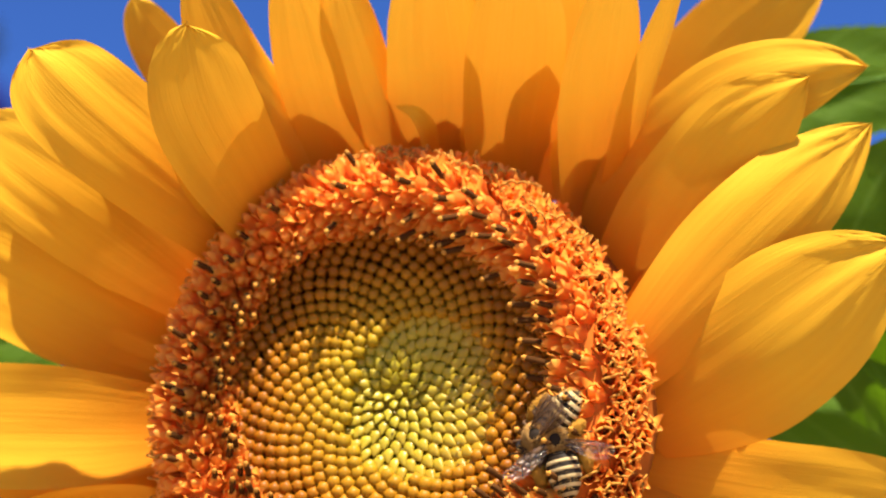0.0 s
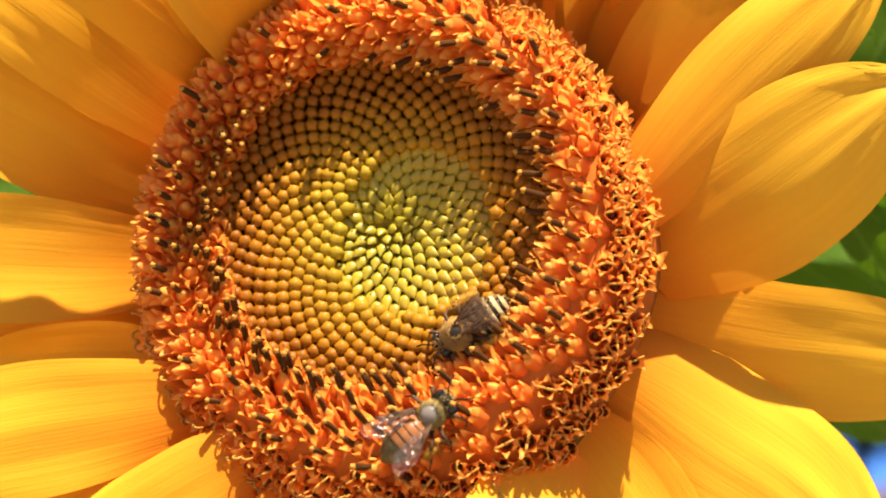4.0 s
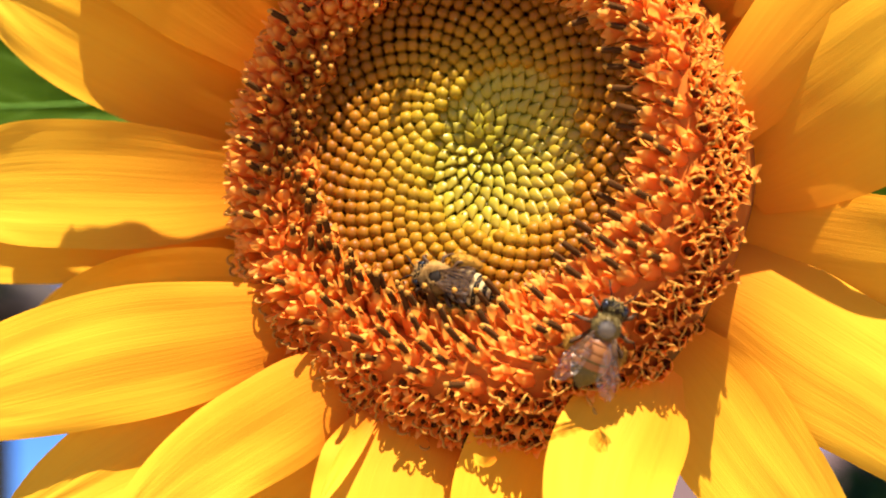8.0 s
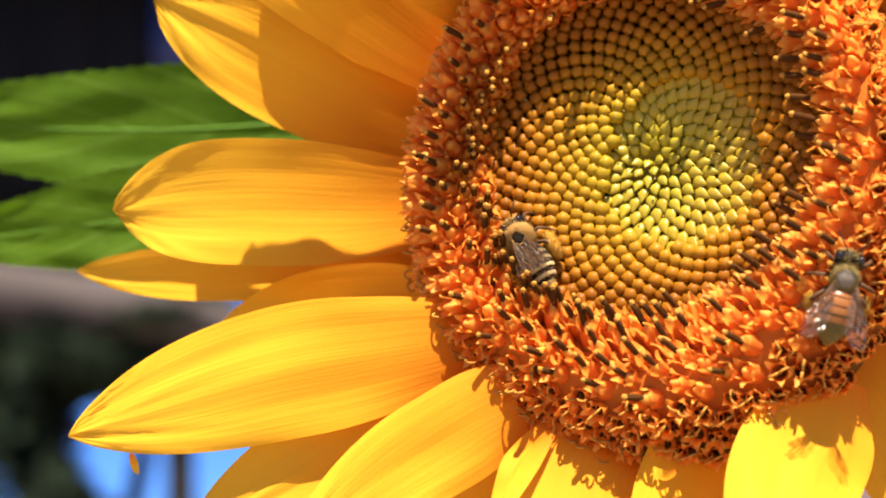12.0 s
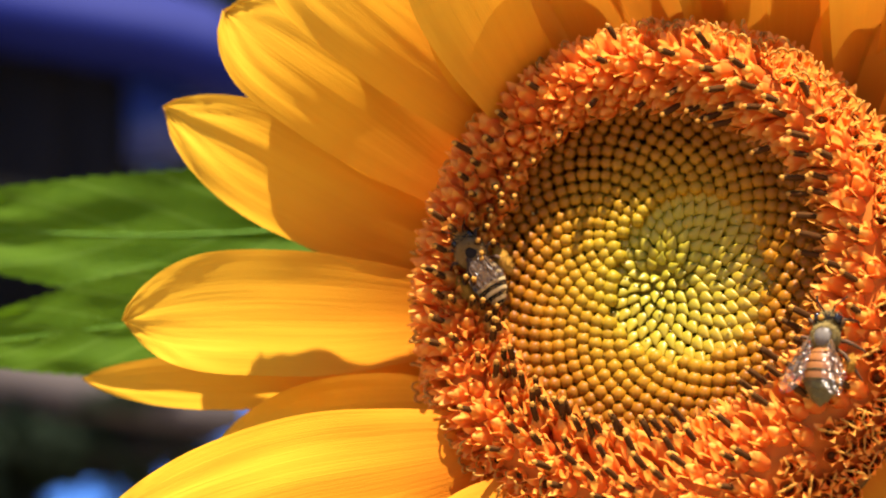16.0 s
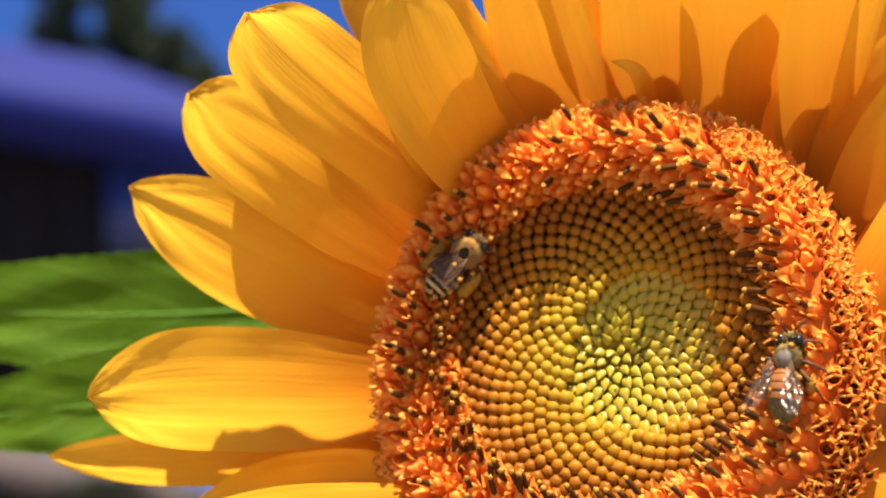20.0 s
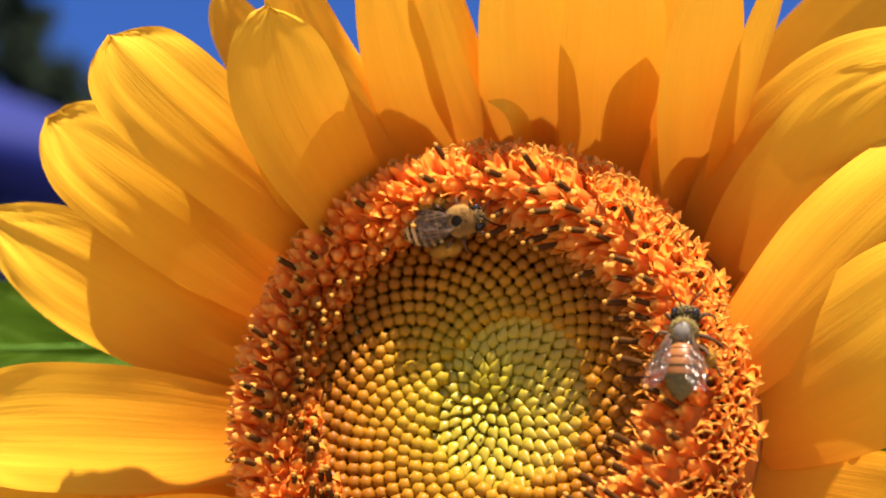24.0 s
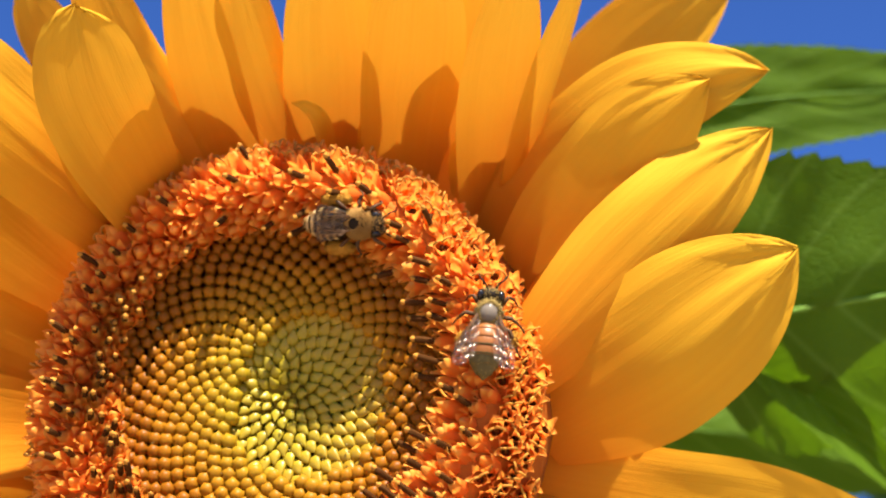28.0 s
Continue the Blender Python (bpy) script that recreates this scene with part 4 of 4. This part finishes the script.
def bee(name, label, honey, seed, spread, lift=6, clear=False):
    """A bee facing +x, its feet on z = 0, built in metres."""
    MM = 0.00092 if honey else 0.00088
    slim = 0.80 if honey else 0.94
    r = random.Random(seed)
    top = tagged(new(name), label, "bee")
    z0 = 2.5 * MM
    f = M_FUR2 if honey else M_FUR
    bm = bmesh.new()
    ball(bm, (1.7 * MM, 0, z0), (2.0 * slim * MM, 1.95 * slim * MM, 1.8 * slim * MM))
    body = part("thorax", bm, M_SHINE if honey else M_BLACK, top)
    bm = bmesh.new()
    fur(bm, (1.7 * MM, 0, z0), (2.0 * slim * MM, 1.95 * slim * MM, 1.8 * slim * MM), 2000 if honey else 4200, (0.5 if honey else 0.62) * MM, r, (-0.15, 0, 0.98, 0.74 if honey else 0.44))
    part("fur", bm, f, body, "tan fur")
    bm = bmesh.new()
    ball(bm, (4.0 * MM, 0, z0 - 0.5 * MM), (1.0 * MM, 1.6 * MM, 1.35 * MM))
    head = part("head", bm, M_BLACK, top)
    bm = bmesh.new()
    fur(bm, (4.0 * MM, 0, z0 - 0.5 * MM), (1.0 * MM, 1.5 * MM, 1.35 * MM), 420, 0.45 * MM, r)
    part("fur", bm, f, head)
    for s in (-1, 1):
        bm = bmesh.new()
        ball(bm, (4.05 * MM, s * 1.25 * MM, z0 - 0.2 * MM), (0.75 * MM, 0.55 * MM, 1.05 * MM), 12, 8)
        part("eye", bm, M_EYE, head, "large glossy dark eye")
        bm = bmesh.new()
        tube(bm, [(4.7 * MM, s * 0.4 * MM, z0), (5.4 * MM, s * 0.9 * MM, z0 + 0.7 * MM), (6.1 * MM, s * 1.5 * MM, z0 + 0.3 * MM), (6.9 * MM, s * 1.9 * MM, z0 - 0.3 * MM)], [0.12 * MM, 0.10 * MM, 0.11 * MM, 0.09 * MM], 6)
        part("antenna", bm, M_BLACK, head)
    # the abdomen in overlapping rings
    ab = None
    edges = [(0.5, 0.95), (-0.5, 1.85), (-1.6, 2.2), (-2.7, 2.3), (-3.8, 2.15), (-4.9, 1.7), (-5.9, 0.95), (-6.5, 0.18)]
    if honey:
        shades = [M_AMBER, M_AMBER, M_AMBER, M_AMBER, M_OLIVE, M_OLIVE, M_OLIVE]
    else:
        shades = [M_BLACK, M_BLACK, M_BLACK, M_BLACK, M_BLACK, M_BLACK, M_BLACK]
    for i, ((xa, ra), (xb, rb)) in enumerate(zip(edges, edges[1:])):
        bm = bmesh.new()
        droop = lambda x: z0 - 0.25 * MM - 0.045 * MM * max(0, -x) ** 1.4
        pts = [(xa, ra * 0.97), (xa * 0.7 + xb * 0.3, ra * 0.68 + rb * 0.32 + 0.06), (xa * 0.35 + xb * 0.65, ra * 0.35 + rb * 0.65 + 0.08), (xa * 0.12 + xb * 0.88, ra * 0.12 + rb * 0.88 + 0.08), (xb - 0.12, rb + 0.05)]
        rings = []
        for x, q in pts:
            rings.append([bm.verts.new((x * MM, q * MM * math.cos(k * math.tau / 16), droop(x) + 0.88 * q * MM * math.sin(k * math.tau / 16))) for k in range(16)])
        for j, (p, q) in enumerate(zip(rings, rings[1:])):
            for k in range(16):
                fc = bm.faces.new((p[k], p[(k + 1) % 16], q[(k + 1) % 16], q[k]))
                fc.material_index = 1 if (1 < i < 5 if honey else 0 < i < 6) and j >= (3 if honey else 2) else 0
        bm.faces.new(rings[-1])
        second = M_OLIVE if honey else M_CREAM
        if ab is None:
            ab = part("abdomen", bm, [shades[i], second], top)
        else:
            part("abdomen_ring", bm, [shades[i], second], ab, "amber ring with a dark edge" if honey else "black ring with a cream edge")
    bm = bmesh.new()
    fur(bm, (-2.9 * MM, 0, z0 - 0.35 * MM), (3.6 * MM, 2.0 * MM, 1.8 * MM), 200 if honey else 500, (0.22 if honey else 0.35) * MM, r)
    part("fur", bm, f, ab)
    wm = M_WING if honey or clear else M_WING_DARK
    wl = "clear glossy wing" if honey else "smoky brown wing"
    for s in (-1, 1):
        wing(Vector((1.0 * MM, s * (1.3 if honey or clear else 0.9) * MM, z0 + 1.6 * MM + (0.15 * MM if s > 0 else 0))), (7.4 if honey or clear else 5.2) * MM, (2.4 if honey or clear else 2.2) * MM, spread, lift, wm, top, s, wl)
        wing(Vector((0.3 * MM, s * 1.2 * MM, z0 + 1.35 * MM)), (5.0 if honey or clear else 4.2) * MM, 1.9 * MM, spread + 12, lift * 0.6, wm, top, s, wl)
    # three pairs of legs
    for s in (-1, 1):
        for x0, x1, x2, y1, y2, big in ((2.8, 3.9, 4.4, 2.2, 2.9, 0), (1.6, 1.5, 1.2, 2.9, 4.1, 0), (0.5, -0.8, -2.6, 2.8, 3.9, 1)):
            bm = bmesh.new()
            j = r.uniform(-0.4, 0.4)
            knee = Vector(((x1 + j) * MM, s * y1 * MM, z0 + 0.3 * MM))
            foot = Vector(((x2 + j) * MM, s * y2 * MM, 0.25 * MM))
            tube(bm, [(x0 * MM, s * 1.2 * MM, z0 - 1.0 * MM), knee, knee.lerp(foot, 0.55) + Vector((0, 0, 0.2 * MM)), foot, foot + Vector((-0.7 * MM, s * 0.5 * MM, -0.2 * MM))],
                 [0.28 * MM, 0.26 * MM, 0.30 * MM if big else 0.22 * MM, 0.14 * MM, 0.09 * MM], 7)
            lg = part("leg", bm, M_LEG, top)
            if big:
                bm = bmesh.new()
                c = knee.lerp(foot, 0.42)
                load = (1.0 * MM, 0.5 * MM, 0.5 * MM) if honey else (2.1 * MM, 0.85 * MM, 0.85 * MM)
                ball(bm, c, load, 12, 8)
                fur(bm, c, load, 300 if honey else 700, 0.4 * MM, r)
                part("pollen_load", bm, M_POLLEN, lg, "yellow pollen packed on the hind leg")
    return top


striped_bee = bee("striped_bee", "tan furry bee with a cream striped abdomen and pollen", False, 11, 1)
honey_bee = bee("honey_bee", "honey bee with clear wings and an amber abdomen", True, 12, 18)
flying_bee = bee("striped_bee", "tan striped bee with wings spread in flight", False, 13, 62, 14, True)


def seat(x, y, up, head):
    """A bee's pose on the flower head: place across the disc in millimetres, height over it, heading in degrees."""
    r, ang = math.hypot(x, y), math.atan2(y, x)
    tilt = 0.6 * math.atan(-slope(r, ang))
    return (F @ DISC @ Matrix.Translation((x * MM, y * MM, (dome(r, ang) + up) * MM)) @ Matrix.Rotation(ang, 4, "Z") @ Matrix.Rotation(tilt, 4, "Y")
            @ Matrix.Rotation(radians(head) - ang, 4, "Z"))


def motions():
    walk(striped_bee, [(t, seat(x, y, up, head)) for t, x, y, up, head in (
        (0.0, 21.3, -6.0, 2.7, -132),
        (0.5, 19.9, -6.4, 2.7, -129),
        (1.0, 19.4, -5.9, 2.6, -124),
        (1.5, 18.1, -7.5, 2.4, -142),
        (2.0, 16.4, -8.6, 2.1, -155),
        (2.5, 11.9, -8.5, 1.8, -142),
        (3.0, 13.7, -11.6, 1.8, -142),
        (3.5, 12.9, -11.2, 1.8, -132),
        (4.0, 11.8, -13.0, 1.8, -144),
        (4.5, 10.0, -13.5, 1.8, -168),
        (6.5, 5.1, -17.0, 1.8, -137),
        (7.0, 2.8, -18.1, 1.8, -149),
        (7.5, 0.8, -18.0, 1.8, -178),
        (8.0, -1.2, -17.3, 1.8, -196),
        (8.5, -3.6, -17.2, 1.8, -196),
        (9.0, -3.5, -16.2, 1.8, -200),
        (9.5, -7.7, -16.8, 1.9, -213),
        (10.0, -8.9, -16.7, 2.0, -217),
        (10.5, -10.1, -16.0, 2.1, -225),
        (11.0, -10.8, -14.0, 1.8, -232),
        (11.5, -11.5, -13.1, 1.8, -233),
        (12.0, -13.4, -11.7, 1.8, -237),
        (12.5, -15.0, -9.2, 1.8, -238),
        (14.5, -18.4, -1.5, 1.8, -244),
        (15.0, -19.0, -1.7, 1.9, -259),
        (15.5, -19.4, 0.5, 2.0, -264),
        (16.0, -20.9, 0.3, 2.4, -237),
        (16.5, -21.8, 0.8, 2.7, -246),
        (17.0, -22.5, 2.7, 2.8, -271),
        (17.5, -22.5, 2.9, 2.9, -284),
        (18.0, -23.3, 4.1, 3.0, -294),
        (18.5, -20.5, 5.7, 3.1, -296),
        (19.0, -20.6, 6.9, 3.2, -294),
        (19.5, -19.5, 8.5, 3.4, -309),
        (20.0, -18.2, 10.0, 3.5, -313),
        (20.5, -16.2, 10.8, 2.9, -321),
        (22.5, -6.4, 16.2, 1.8, -298),
        (23.0, -6.5, 17.7, 1.8, -325),
        (23.5, -6.0, 18.4, 2.5, -334),
        (24.0, -2.8, 19.6, 3.6, -348),
        (24.5, -1.4, 19.8, 3.9, -361),
        (25.0, -0.9, 19.5, 3.2, -358),
        (25.5, 1.0, 19.4, 2.9, -361),
        (26.0, 4.3, 19.3, 3.2, -364),
        (26.5, 5.5, 19.5, 4.2, -376),
        (27.0, 7.4, 19.0, 3.6, -362),
        (27.5, 8.4, 18.8, 4.1, -370),
        (28.0, 9.8, 18.9, 4.5, -363),
    )])
    walk(honey_bee, [(t, seat(x, y, up, head)) for t, x, y, up, head in (
        (0.0, 8.8, -23.3, 2.5, 43),
        (3.5, 8.5, -23.4, 2.5, 43),
        (4.0, 7.7, -24.5, 2.5, 43),
        (4.5, 8.0, -25.4, 2.5, 31),
        (6.5, 13.2, -26.3, 2.5, 29),
        (7.0, 14.9, -26.9, 2.5, 33),
        (7.5, 16.5, -23.7, 2.5, 45),
        (8.0, 16.7, -23.3, 2.5, 66),
        (8.5, 15.8, -22.3, 2.5, 54),
        (9.0, 18.0, -23.1, 2.5, 43),
        (9.5, 20.6, -22.3, 2.5, 35),
        (10.0, 20.3, -22.3, 2.5, 41),
        (10.5, 22.0, -22.3, 2.5, 39),
        (11.0, 23.5, -21.3, 2.5, 36),
        (11.5, 23.5, -19.1, 2.5, 59),
        (12.0, 22.9, -17.1, 2.5, 76),
        (12.5, 22.5, -17.6, 2.5, 67),
        (14.5, 22.4, -14.5, 2.5, 84),
        (15.0, 21.4, -14.4, 2.5, 70),
        (15.5, 22.3, -12.2, 2.5, 92),
        (16.0, 21.5, -11.5, 2.5, 84),
        (16.5, 23.2, -10.9, 2.5, 56),
        (17.0, 23.6, -10.0, 2.5, 77),
        (17.5, 22.6, -7.2, 2.5, 84),
        (18.0, 22.7, -6.3, 2.5, 97),
        (18.5, 22.0, -5.6, 2.5, 94),
        (19.0, 22.7, -5.6, 2.5, 97),
        (19.5, 22.2, -5.3, 2.5, 80),
        (20.0, 23.1, -5.5, 2.5, 82),
        (20.5, 22.3, -4.2, 2.5, 94),
        (22.5, 24.7, -2.1, 2.5, 74),
        (23.0, 23.5, 0.7, 2.5, 69),
        (23.5, 23.4, 3.5, 2.5, 61),
        (24.0, 25.5, 3.4, 2.5, 86),
        (24.5, 25.1, 2.5, 2.5, 84),
        (25.0, 24.7, 1.7, 2.5, 84),
        (25.5, 26.3, 3.3, 2.5, 60),
        (26.0, 26.3, 4.0, 2.5, 70),
        (26.5, 26.3, 6.8, 2.5, 88),
        (27.0, 25.8, 6.9, 2.5, 84),
        (27.5, 25.3, 8.8, 2.5, 88),
        (28.0, 26.3, 5.5, 2.5, 86),
    )])
    walk(flying_bee, [(t, F @ DISC @ pose(x * MM, y * MM, z * MM, 0, 0, head)) for t, x, y, z, head in (
        (0.0, 22.3, -8.6, 5.0, 104),
        (0.1, 21.3, -6.2, 6.0, 104),
        (0.2, 24.7, -5.6, 8.0, 96),
        (0.3, 24.8, -6.2, 10.0, 99),
        (0.4, 23.3, -6.8, 13.0, 114),
        (0.5, 15.3, -3.5, 18.0, 152),
        (0.6, -1.4, 4.2, 20.0, 162),
        (0.7, -0.7, 3.3, 22.0, 162),
        (0.8, -19.3, 9.2, 30.0, 167),
        (0.9, -33.1, 16.0, 42.0, 167),
        (1.1, -103.1, 76.0, 82.0, 167),
        (2.0, -420.0, 380.0, 320.0, 167),
        (28.0, -430.0, 390.0, 330.0, 167),
    )])


motions()
